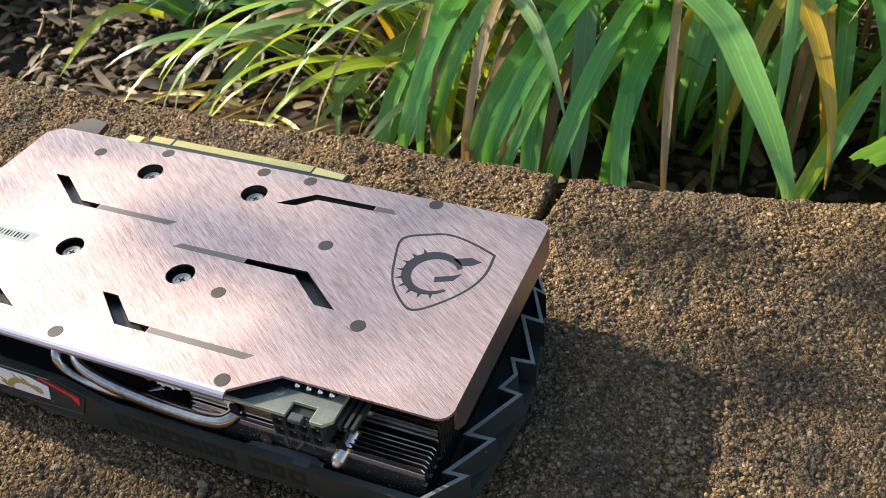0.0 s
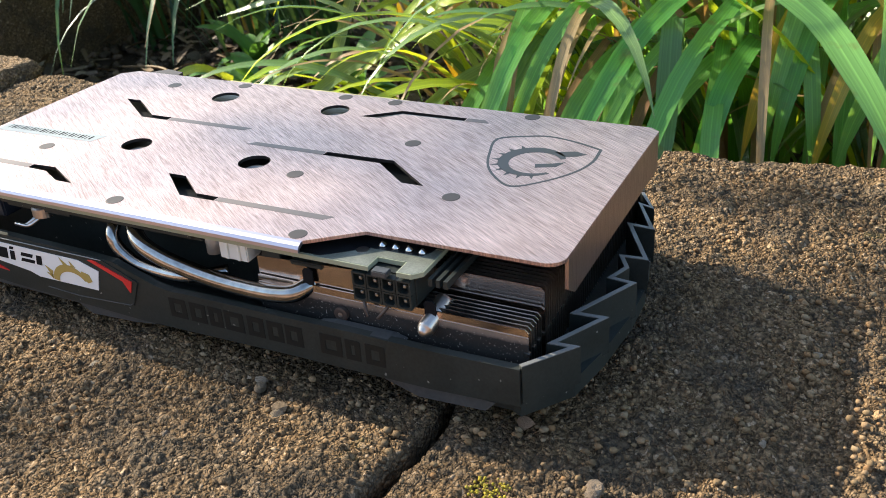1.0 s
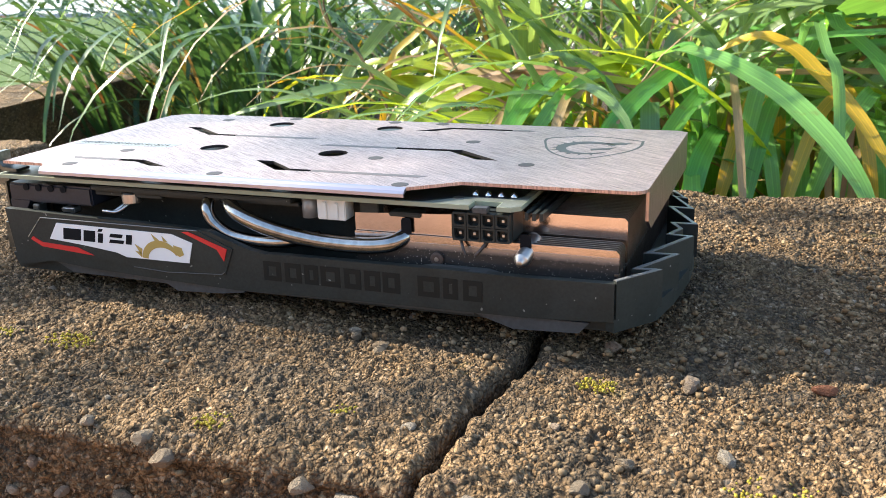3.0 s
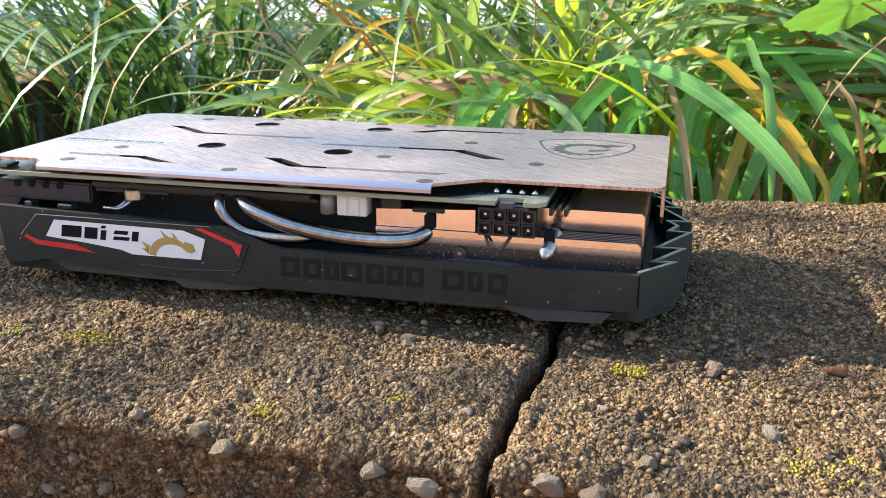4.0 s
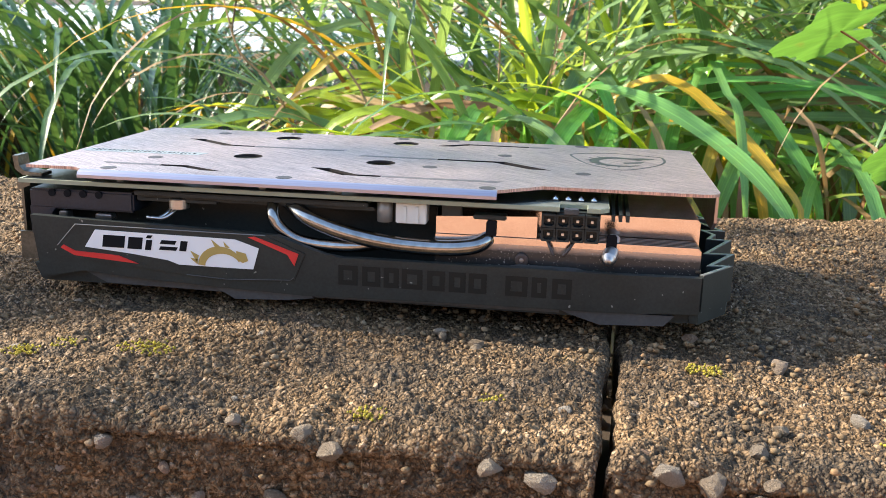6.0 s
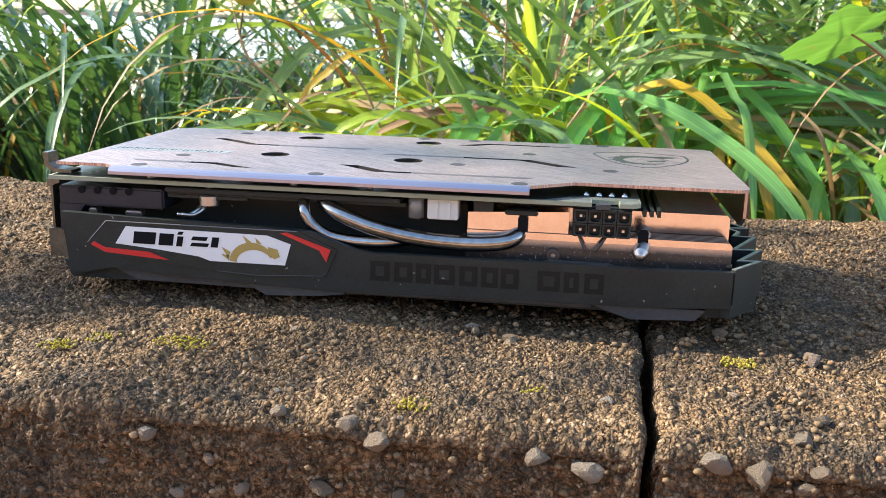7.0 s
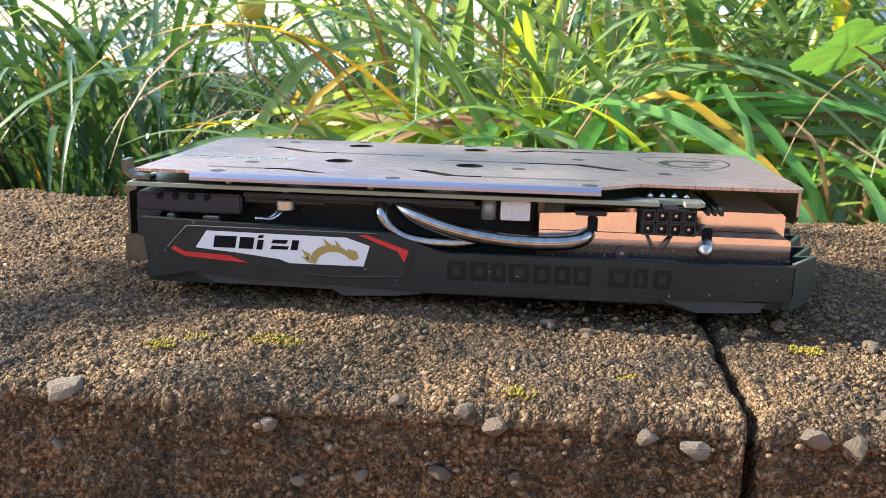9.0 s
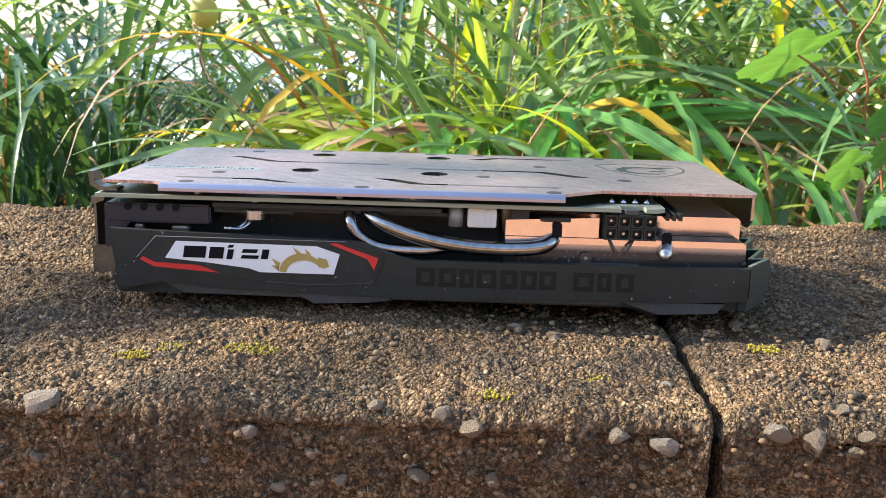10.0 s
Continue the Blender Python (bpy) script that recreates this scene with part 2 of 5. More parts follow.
def concrete(name):
    m = material(name, (0.25, 0.2, 0.15), 0.85)
    v = coords(m)
    warp = noise_of(m, v, 260, 2)
    shifted = mixed(m, 0.003, v, warp.outputs[1])
    layers = []
    for scale in (560.0, 900.0):
        cells = node(m, "ShaderNodeTexVoronoi", Scale=scale)
        link(m, shifted, cells.inputs["Vector"])
        sep = node(m, "ShaderNodeSeparateColor")
        link(m, cells.outputs["Color"], sep.inputs[0])
        tone = ramp(m, sep.outputs[0], [(0.0, (0.10, 0.068, 0.042)), (0.28, (0.18, 0.122, 0.070)), (0.6, (0.27, 0.188, 0.112)), (0.92, (0.36, 0.260, 0.165)), (1.0, (0.56, 0.44, 0.33))])
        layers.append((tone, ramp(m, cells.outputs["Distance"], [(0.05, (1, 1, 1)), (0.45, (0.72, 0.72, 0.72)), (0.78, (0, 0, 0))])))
    pick = noise_of(m, v, 170, 2)
    choose = ramp(m, pick.outputs[0], [(0.45, (0, 0, 0)), (0.55, (1, 1, 1))])
    grain = mixed(m, choose, layers[0][0], layers[1][0])
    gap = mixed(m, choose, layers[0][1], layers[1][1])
    sand = noise_of(m, v, 2200, 3, 0.7)
    c = mixed(m, 0.7, grain, ramp(m, sand.outputs[0], [(0.3, (0.46, 0.43, 0.40)), (0.7, (1.5, 1.46, 1.40))]), "MULTIPLY")
    # gaps between grains darkened: recess shade put into the colour
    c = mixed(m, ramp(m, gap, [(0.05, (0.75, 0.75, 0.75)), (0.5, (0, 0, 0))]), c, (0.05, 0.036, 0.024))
    # dark spots painted as if small pits lay in shade
    pit_shade = noise_of(m, v, 520, 3, 0.6)
    c = mixed(m, ramp(m, pit_shade.outputs[0], [(0.60, (0, 0, 0)), (0.68, (0.7, 0.7, 0.7))]), c, (0.035, 0.026, 0.018))
    bright = noise_of(m, v, 700, 2, 0.5)
    c = mixed(m, ramp(m, bright.outputs[0], [(0.69, (0, 0, 0)), (0.77, (0.65, 0.65, 0.65))]), c, (0.66, 0.54, 0.40))
    c = mixed(m, 1.0, c, (1.06, 0.98, 0.90), "MULTIPLY")
    bsdf(m).inputs["Specular IOR Level"].default_value = 0.2
    wide = noise_of(m, v, 20, 7, 0.72)
    c = mixed(m, ramp(m, wide.outputs[0], [(0.46, (0, 0, 0)), (0.60, (0.85, 0.85, 0.85))]), c, mixed(m, 0.7, c, (0.06, 0.055, 0.048)))
    moss = noise_of(m, v, 34, 6, 0.75)
    c = mixed(m, ramp(m, moss.outputs[0], [(0.63, (0, 0, 0)), (0.74, (0.4, 0.4, 0.4))]), c, (0.19, 0.16, 0.035))
    link(m, c, bsdf(m).inputs["Base Color"])
    height = mixed(m, 0.2, gap, sand.outputs[0])
    bump(m, height, 1.0, 0.0026)
    return m


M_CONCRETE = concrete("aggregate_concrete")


def stone(name, stops, scale=700.0, strength=0.5, deep=0.0008):
    m = material(name, stops[0], 0.88, 0.0, 0.2)
    info, geo = node(m, "ShaderNodeObjectInfo"), node(m, "ShaderNodeNewGeometry")
    add, fr = node(m, "ShaderNodeMath"), node(m, "ShaderNodeMath")
    add.operation, fr.operation = "ADD", "FRACT"
    link(m, info.outputs["Random"], add.inputs[0])
    link(m, geo.outputs["Random Per Island"], add.inputs[1])
    link(m, add.outputs[0], fr.inputs[0])
    tone = ramp(m, fr.outputs[0], [(i / (len(stops) - 1), c) for i, c in enumerate(stops)])
    grain = noise_of(m, coords(m), scale, 5, 0.7)
    link(m, mixed(m, 0.6, tone, ramp(m, grain.outputs[0], [(0.3, (0.5, 0.48, 0.45)), (0.7, (1.25, 1.22, 1.2))]), "MULTIPLY"), bsdf(m).inputs["Base Color"])
    bump(m, grain.outputs[0], strength, deep)
    return m


M_PEBBLE = stone("pebble", [(0.20, 0.135, 0.075), (0.26, 0.18, 0.105), (0.14, 0.095, 0.055), (0.32, 0.235, 0.15), (0.24, 0.135, 0.065), (0.17, 0.12, 0.07)])
M_STONE = stone("set_stone", [(0.42, 0.32, 0.23), (0.50, 0.41, 0.32), (0.32, 0.24, 0.17), (0.56, 0.48, 0.40), (0.46, 0.30, 0.21), (0.50, 0.42, 0.34)], 13.0, 0.8, 0.10)
M_CRUMB = stone("soil_crumb", [(0.05, 0.035, 0.022), (0.10, 0.07, 0.045), (0.035, 0.026, 0.018), (0.15, 0.11, 0.08), (0.08, 0.05, 0.03)], 300.0)
M_SOIL = stone("soil", [(0.05, 0.035, 0.025), (0.07, 0.05, 0.035)])
M_STALK = stone("dead_stalk", [(0.42, 0.28, 0.15), (0.50, 0.36, 0.22)])
M_MOSS = stone("moss", [(0.38, 0.31, 0.05), (0.48, 0.38, 0.05), (0.28, 0.24, 0.06)], 2500.0)
M_LAWN = stone("lawn", [(0.045, 0.10, 0.02), (0.06, 0.12, 0.025)])
M_PAVING = stone("terracotta_paving", [(0.42, 0.26, 0.18), (0.46, 0.29, 0.20)])
M_RENDER = stone("added_warm_wall", [(0.40, 0.29, 0.23), (0.42, 0.31, 0.25)])
M_PALE = stone("pale_gap_ground", [(0.52, 0.57, 0.64), (0.56, 0.61, 0.68)], 60.0)
M_SIDING = stone("pale_siding", [(0.58, 0.62, 0.70), (0.60, 0.64, 0.72)])
M_BARK = stone("bark", [(0.12, 0.09, 0.06), (0.16, 0.12, 0.08)])
M_LITTER = leaf_material("leaf_litter", [(0.14, 0.08, 0.045), (0.22, 0.14, 0.08), (0.09, 0.06, 0.04), (0.30, 0.22, 0.14)], 0.1, 0.7)


# ---- mesh helpers ----
MM = 0.001


def part(name, bm, mat, parent, label="", smooth=False):
    me = bpy.data.meshes.new(name)
    bmesh.ops.recalc_face_normals(bm, faces=bm.faces)
    bm.to_mesh(me)
    bm.free()
    me.materials.append(mat)
    if smooth:
        me.shade_smooth()
    ob = new(name, me)
    ob.parent = parent
    if label:
        tagged(ob, label)
    return ob


def thing(name, label, category, place=(0, 0, 0), group="", kind=""):
    ob = new(name)
    ob.empty_display_size = 0.02
    ob.location = place
    return tagged(ob, label, category, group, kind)


AXES = {"z": lambda a, b, c: (a, b, c), "y": lambda a, b, c: (a, c, b), "x": lambda a, b, c: (c, a, b)}


def prism(bm, outline, lo, hi, axis="z", holes=()):
    """An outline in millimetres, swept from lo to hi along an axis, with holes through it."""
    put = AXES[axis]
    if not holes:
        rings = [[bm.verts.new([MM * v for v in put(a, b, h)]) for a, b in outline] for h in (lo, hi)]
        n = len(outline)
        bm.faces.new(rings[0])
        bm.faces.new(rings[1])
        for i in range(n):
            bm.faces.new((rings[0][i], rings[0][(i + 1) % n], rings[1][(i + 1) % n], rings[1][i]))
        return bm
    from mathutils.geometry import delaunay_2d_cdt
    pts, faces = [], []
    for loop in (outline, *holes):
        faces.append(list(range(len(pts), len(pts) + len(loop))))
        pts += [Vector(p) for p in loop]
    out, _, tris, *_ = delaunay_2d_cdt(pts, [], faces, 5, 1e-4)
    rings = [[bm.verts.new([MM * v for v in put(p[0], p[1], h)]) for p in out] for h in (lo, hi)]
    count = {}
    for f in tris:
        for r in rings:
            bm.faces.new([r[i] for i in f])
        for i in range(len(f)):
            e = tuple(sorted((f[i], f[(i + 1) % len(f)])))
            count[e] = count.get(e, 0) + 1
    for (i, j), k in count.items():
        if k == 1:
            bm.faces.new((rings[0][i], rings[0][j], rings[1][j], rings[1][i]))
    return bm


def soften(bm, size, segments=2, angle=40):
    edges = [e for e in bm.edges if len(e.link_faces) == 2 and e.calc_face_angle(0) > radians(angle)]
    bmesh.ops.bevel(bm, geom=edges, offset=size * MM, segments=segments, affect="EDGES", clamp_overlap=True)
    return bm


def block(x0, x1, y0, y1, z0, z1, edge=0.3):
    bm = bmesh.new()
    prism(bm, [(x0, y0), (x1, y0), (x1, y1), (x0, y1)], z0, z1)
    bmesh.ops.recalc_face_normals(bm, faces=bm.faces)
    return soften(bm, edge) if edge else bm


def ring(cx, cy, r, n=28):
    return [(cx + r * math.cos(2 * math.pi * i / n), cy + r * math.sin(2 * math.pi * i / n)) for i in range(n)]


def lathe(bm, profile, centre, axis="z", n=24):
    """Rings of (radius, height) in millimetres round an axis, closed at both ends."""
    put = AXES[axis]
    rings = []
    for r, h in profile:
        rings.append([bm.verts.new([MM * (c + v) for c, v in zip(centre, put(r * math.cos(2 * math.pi * i / n), r * math.sin(2 * math.pi * i / n), h))]) for i in range(n)])
    for a, b in zip(rings, rings[1:]):
        for i in range(n):
            bm.faces.new((a[i], a[(i + 1) % n], b[(i + 1) % n], b[i]))
    bm.faces.new(rings[0])
    bm.faces.new(rings[-1])
    return bm


def smooth_path(pts, steps=8):
    out = []
    P = [Vector(p) for p in pts]
    P = [P[0] * 2 - P[1], *P, P[-1] * 2 - P[-2]]
    for a, b, c, d in zip(P, P[1:], P[2:], P[3:]):
        for k in range(steps):
            t = k / steps
            out.append(0.5 * (2 * b + (c - a) * t + (2 * a - 5 * b + 4 * c - d) * t * t + (3 * b - a - 3 * c + d) * t ** 3))
    return out + [P[-2]]


def tube(bm, pts, radius, n=14, flat=1.0):
    """A round bar through points in millimetres; radius is a number or a function of 0..1."""
    P = [Vector(p) * MM for p in pts]
    rings = []
    side = Vector((0, 1, 0))
    for i, p in enumerate(P):
        d = (P[min(i + 1, len(P) - 1)] - P[max(i - 1, 0)]).normalized()
        s = (side - d * side.dot(d))
        side = s.normalized() if s.length > 1e-6 else d.orthogonal().normalized()
        up = d.cross(side)
        r = (radius(i / (len(P) - 1)) if callable(radius) else radius) * MM
        rings.append([bm.verts.new(p + side * (r * flat * math.cos(2 * math.pi * k / n)) + up * (r * math.sin(2 * math.pi * k / n))) for k in range(n)])
    for a, b in zip(rings, rings[1:]):
        for i in range(n):
            bm.faces.new((a[i], a[(i + 1) % n], b[(i + 1) % n], b[i]))
    bm.faces.new(rings[0])
    bm.faces.new(rings[-1])
    return bm


def ribbon(bm, plan, width, z0, z1):
    """An upright strip of a given thickness along a plan line, in millimetres."""
    P = [Vector(p) for p in plan]
    sides = [[], []]
    for i, p in enumerate(P):
        a = (p - P[i - 1]).normalized() if i else (P[1] - p).normalized()
        b = (P[i + 1] - p).normalized() if i < len(P) - 1 else a
        na, nb = Vector((-a.y, a.x)), Vector((-b.y, b.x))
        n = (na + nb)
        n = n / max(0.35, n.length_squared / 2) if n.length > 1e-4 else na
        for s, k in ((0, 1), (1, -1)):
            sides[s].append(p + n * (k * width / 2))
    return prism(bm, [tuple(p) for p in sides[0]] + [tuple(p) for p in reversed(sides[1])], z0, z1)


# ---- ground and wall ----
def numpy_mesh(name, verts, quads, mat, parent=None, smooth=True):
    me = bpy.data.meshes.new(name)
    me.from_pydata(verts, [], quads)
    me.materials.append(mat)
    if smooth:
        me.shade_smooth()
    ob = new(name, me)
    ob.parent = parent
    return ob


def grid_quads(nu, nv):
    i = np.arange((nu - 1) * (nv - 1))
    a = (i // (nv - 1)) * nv + i % (nv - 1)
    return np.stack([a, a + nv, a + nv + 1, a + 1], 1).tolist()


def relief(nu, nv, step, rng):
    """Height field of packed stones: many rounded caps of mixed size, over broad undulation."""
    h = np.zeros((nu, nv))
    for count, lo, hi, flat in ((0.46, 0.55, 0.95, 1.1), (0.07, 0.95, 1.5, 0.95), (0.005, 1.6, 2.6, 0.6), (0.0006, 3.0, 5.0, 0.32)):
        n = int(count * nu * nv * step * step * 1e6)
        cu, cv, rr = rng.uniform(0, nu, n), rng.uniform(0, nv, n), rng.uniform(lo, hi, n) * MM / step
        for u, v, r in zip(cu, cv, rr):
            k = int(r) + 1
            a, b, c, d = max(0, int(u) - k), min(nu, int(u) + k + 2), max(0, int(v) - k), min(nv, int(v) + k + 2)
            if a >= b or c >= d:
                continue
            uu, vv = np.arange(a, b)[:, None] - u, np.arange(c, d)[None, :] - v
            cap = np.sqrt(np.maximum(0, r * r - uu * uu - vv * vv)) * flat * step
            h[a:b, c:d] = np.maximum(h[a:b, c:d], cap)
    for cells, amount in ((7, 0.0018), (18, 0.0013), (60, 0.0010)):
        c = rng.uniform(-1, 1, (cells + 2, cells + 2))
        u, v = np.linspace(0, cells, nu), np.linspace(0, cells, nv)
        iu, iv = u.astype(int), v.astype(int)
        fu, fv = (u - iu)[:, None], (v - iv)[None, :]
        fu, fv = fu * fu * (3 - 2 * fu), fv * fv * (3 - 2 * fv)
        s = c[iu][:, iv] * (1 - fu) * (1 - fv) + c[iu + 1][:, iv] * fu * (1 - fv) + c[iu][:, iv + 1] * (1 - fu) * fv + c[iu + 1][:, iv + 1] * fu * fv
        h += s * amount
    h = h * 1.2
    return h - 0.0023


BASE = -0.15


def wall_block(name, left, right, far, near, top, seed, step=0.0007, label=""):
    """A rough cast block. left and right give x for a y, far gives y for an x; rounded arrises."""
    rng = np.random.default_rng(seed)
    width = right(0) - left(0)
    depth = far((left(0) + right(0)) / 2) - near
    down = top - BASE
    nu = int(width / step)
    s = np.concatenate([np.linspace(-down, 0, int(down / step / 2)), np.arange(step, depth, step), np.linspace(depth, depth + down, int(down / step * 0.8))])
    nv = len(s)
    h = relief(nu, nv, step, rng)
    u = np.linspace(0, 1, nu)[:, None]
    S = np.broadcast_to(s[None, :], (nu, nv))
    wob = rng.uniform(-1, 1, 60)
    f = np.clip(S / depth, 0, 1)
    xm = left(0) + u * width
    yf = np.array([far(x) for x in xm[:, 0]])[:, None]
    y = yf + (near - yf) * f
    lx, rx = np.vectorize(left)(y), np.vectorize(right)(y)
    edge_noise = np.interp(np.linspace(0, 59, nv), np.arange(60), wob)[None, :] * 0.0012
    x = lx + edge_noise + (rx - lx) * u
    R = 0.007
    e = np.minimum(S, depth - S)
    over = np.clip(R - np.clip(e, 0, R), 0, R)
    z = top - (R - np.sqrt(np.maximum(0, R * R - over * over))) * 0.8
    z = np.where(S < 0, top + S - R * 0.8, z)
    z = np.where(S > depth, top - (S - depth) - R * 0.8, z)
    side = np.minimum(u * width, (1 - u) * width)
    lost = 0.004 - np.sqrt(np.maximum(0, 0.004 ** 2 - np.clip(0.004 - side, 0, 0.004) ** 2))
    up, back, front = ((S >= 0) & (S <= depth)), S < 0, S > depth
    z = z + np.where(up, h - lost, 0)
    y = y + np.where(back, h - lost, 0) + np.where(front, -h * 1.3 + lost - 0.012 * np.clip((S - depth) / down, 0, 1), 0)
    z = np.maximum(z, BASE - 0.02)
    # the two end faces, folded in
    pos = np.stack([x, y, z], -1)
    mid = (near + 0.12, top - 0.09)
    ends = []
    for row, sign in ((pos[0], 1), (pos[-1], -1)):
        inner = row.copy()
        inner[:, 1] = mid[0] + (row[:, 1] - mid[0]) * 0.6
        inner[:, 2] = mid[1] + (row[:, 2] - mid[1]) * 0.6
        inner[:, 0] += sign * 0.002
        ends.append(inner)
    pos = np.concatenate([ends[0][None], pos, ends[1][None]], 0)
    ob = numpy_mesh(name, pos.reshape(-1, 3).tolist(), grid_quads(nu + 2, nv), M_CONCRETE)
    return tagged(ob, label, "wall block", kind="structure")


def crack_x(y):
    return float(np.interp(y, [-0.30, -0.19, -0.17, -0.15, -0.10, -0.07, 0.0, 0.116, 0.155], [0.117, 0.118, 0.1228, 0.1235, 0.1263, 0.1275, 0.131, 0.136, 0.1335]))


def crack_gap(y):
    return float(np.interp(y, [-0.19, -0.15, -0.07, 0.1, 0.16], [0.0036, 0.0034, 0.003, 0.003, 0.009]))


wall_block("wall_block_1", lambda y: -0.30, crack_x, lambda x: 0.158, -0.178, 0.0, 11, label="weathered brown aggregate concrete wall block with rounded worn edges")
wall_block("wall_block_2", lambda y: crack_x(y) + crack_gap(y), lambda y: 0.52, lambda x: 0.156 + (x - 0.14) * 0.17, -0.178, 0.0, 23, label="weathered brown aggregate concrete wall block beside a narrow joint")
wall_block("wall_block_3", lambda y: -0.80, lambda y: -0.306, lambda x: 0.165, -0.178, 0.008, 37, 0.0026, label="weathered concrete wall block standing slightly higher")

gm = bmesh.new()
bmesh.ops.create_grid(gm, x_segments=160, y_segments=160, size=1)
for v in gm.verts:
    r = v.co.xy.length
    v.co.xy *= 0.9 + 60 * r ** 5
    v.co.z = BASE + 0.012 * noise.noise(v.co * 9) * min(1, r * 3)
ground = part("ground", gm, M_SOIL, None, smooth=True)
tagged(ground, "dark soil with leaf litter behind the wall", "ground", kind="structure")

# paving in front, lawn bed and low wall beyond, plain added wall closing behind
def slab(name, x0, x1, y0, y1, z0, z1, mat, label, category, cuts=0, rough=0.0):
    bm = bmesh.new()
    prism(bm, [(x0 * 1000, y0 * 1000), (x1 * 1000, y0 * 1000), (x1 * 1000, y1 * 1000), (x0 * 1000, y1 * 1000)], z0 * 1000, z1 * 1000)
    if cuts:
        bmesh.ops.subdivide_edges(bm, edges=bm.edges, cuts=cuts, use_grid_fill=True)
        for v in bm.verts:
            v.co += Vector((0, 0, rough)) * noise.noise(v.co * 7)
    return tagged(part(name, bm, mat, None), label, category, kind="structure")


# unseen ground, colour lifted to bounce warm light and feed fin reflections
slab("pavement", -9, 9, -3.4, -0.24, BASE - 0.02, BASE + 0.012, M_PAVING, "warm terracotta paving, out of view, bouncing light onto the wall", "paving")
# added behind the camera: cuts front fill light and warms reflections
slab("wall_south", -9, 9, -3.6, -3.4, BASE, 1.0, M_RENDER, "plain warm wall, unseen, added to close the yard and shape light", "wall")
slab("lawn", -30, -0.84, 0.3, 2.5, BASE - 0.03, -0.045, M_LAWN, "sunlit lawn on a raised bed", "lawn", 20, 0.02)
slab("low_wall", -0.84, -0.70, 0.34, 2.5, BASE - 0.03, -0.03, M_CONCRETE, "low shaded concrete edging wall", "wall", 12, 0.008)

# added slab, tinted like sky so the gaps between plants read bright
slab("driveway", -14, -0.4, 4.0, 30, BASE - 0.03, BASE + 0.025, M_PALE, "pale bluish slab added to brighten gaps beyond the garden", "driveway")

# ---- graphics card ----
card = thing("graphics_card", "black graphics card with copper-toned brushed backplate lying on concrete", "graphics card")

OUTLINE = [(-105, -74), (-84, -74), (-80, -77.5), (83, -77.5), (99, -65), (158, -65)]
OUTLINE += [(164.8 - 6 + 6 * math.sin(a), -65 + 6 - 6 * math.cos(a)) for a in np.linspace(0.2, math.pi / 2, 6)]
OUTLINE += [(164.8, 46), (161, 49), (-98, 49), (-105, 43)]
BIG = [(-29.2, 29.2), (29.2, 29.2), (-29.2, -29.2), (29.2, -29.2)]
SMALL = [(-64.5, 36), (-30, 45), (25, 45), (50, 45), (113, 46), (79, 6), (114, -33), (51, -34), (1, -74), (79, -74), (-65, -43), (-71, -72)]
CUTS = [
    [(-74, 14), (-66, 14), (-47, 0.2), (-36, 0.2), (-36, -3), (-50, -3)],
    [(51, -15), (51, -11.8), (80, -11.3), (101, -28), (92, -28), (76, -15)],
    [(4, -48.5), (12, -48.5), (26, -59.6), (36, -59.6), (36, -62.6), (21, -62.8)],
    [(43, 26), (58, 37), (88, 37), (88, 33.8), (60, 33.5), (52, 26.6)],
    [(-55, -62.2), (-55, -59), (-44, -58.5), (-26, -68), (-34, -68), (-45, -62.5)],
]
STRIPS = [[(-35.6, 0.2), (7, 0.2), (4, -3), (-35.6, -3)], [(18, -12), (50.6, -11.9), (50.6, -15), (15, -15)], [(36.4, -59.6), (84, -59.4), (81, -62.6), (36.4, -62.6)],
          [(88.4, 37), (96, 37), (99, 34), (88.4, 33.8)], [(-80, -59), (-55.4, -59), (-55.4, -62.2), (-77, -62.2)]]
bm = bmesh.new()
prism(bm, OUTLINE, 50.8, 52, holes=[ring(*p, 6.2, 32) for p in BIG] + CUTS)
backplate = part("backplate", bm, M_PLATE, card, "brushed copper-toned metal backplate with slots and screw holes")
# inner walls of slots and holes coloured dark, as shade in the recess
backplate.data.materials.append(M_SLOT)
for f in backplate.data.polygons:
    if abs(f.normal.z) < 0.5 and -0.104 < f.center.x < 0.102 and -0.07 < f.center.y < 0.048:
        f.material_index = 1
bm = bmesh.new()
prof = [(-77.5, 52), (-78.8, 51.8), (-79.8, 51.2), (-80.5, 50.2), (-80.6, 49), (-79.8, 49), (-79.6, 50), (-77.5, 50.8)]
prism(bm, prof, -80, 83, axis="x")
part("folded_lip", bm, M_LIP, backplate, "bright folded near edge")
bm = bmesh.new()
prism(bm, [(46, 50.8), (46, 36), (-52, 36), (-58, 40), (-58, 50.8)], 163.6, 164.75, axis="x", holes=[[(20, 44), (20.8, 44), (27.8, 49), (27, 49)], [(30, 43), (30.8, 43), (35.8, 47), (35, 47)]])
part("flange", bm, M_FLANGE, backplate, "turned-down end flange with two slits")
for st in STRIPS:
    part("printed_strip", prism(bmesh.new(), st, 51.8, 52.06), M_STRIP, backplate)
for x, y in SMALL:
    bm = lathe(bmesh.new(), [(3.2, 50.9), (3.2, 52.04), (2.9, 52.12)], (x, y, 0))
    part("flush_screw", bm, M_DARKSTEEL, backplate)
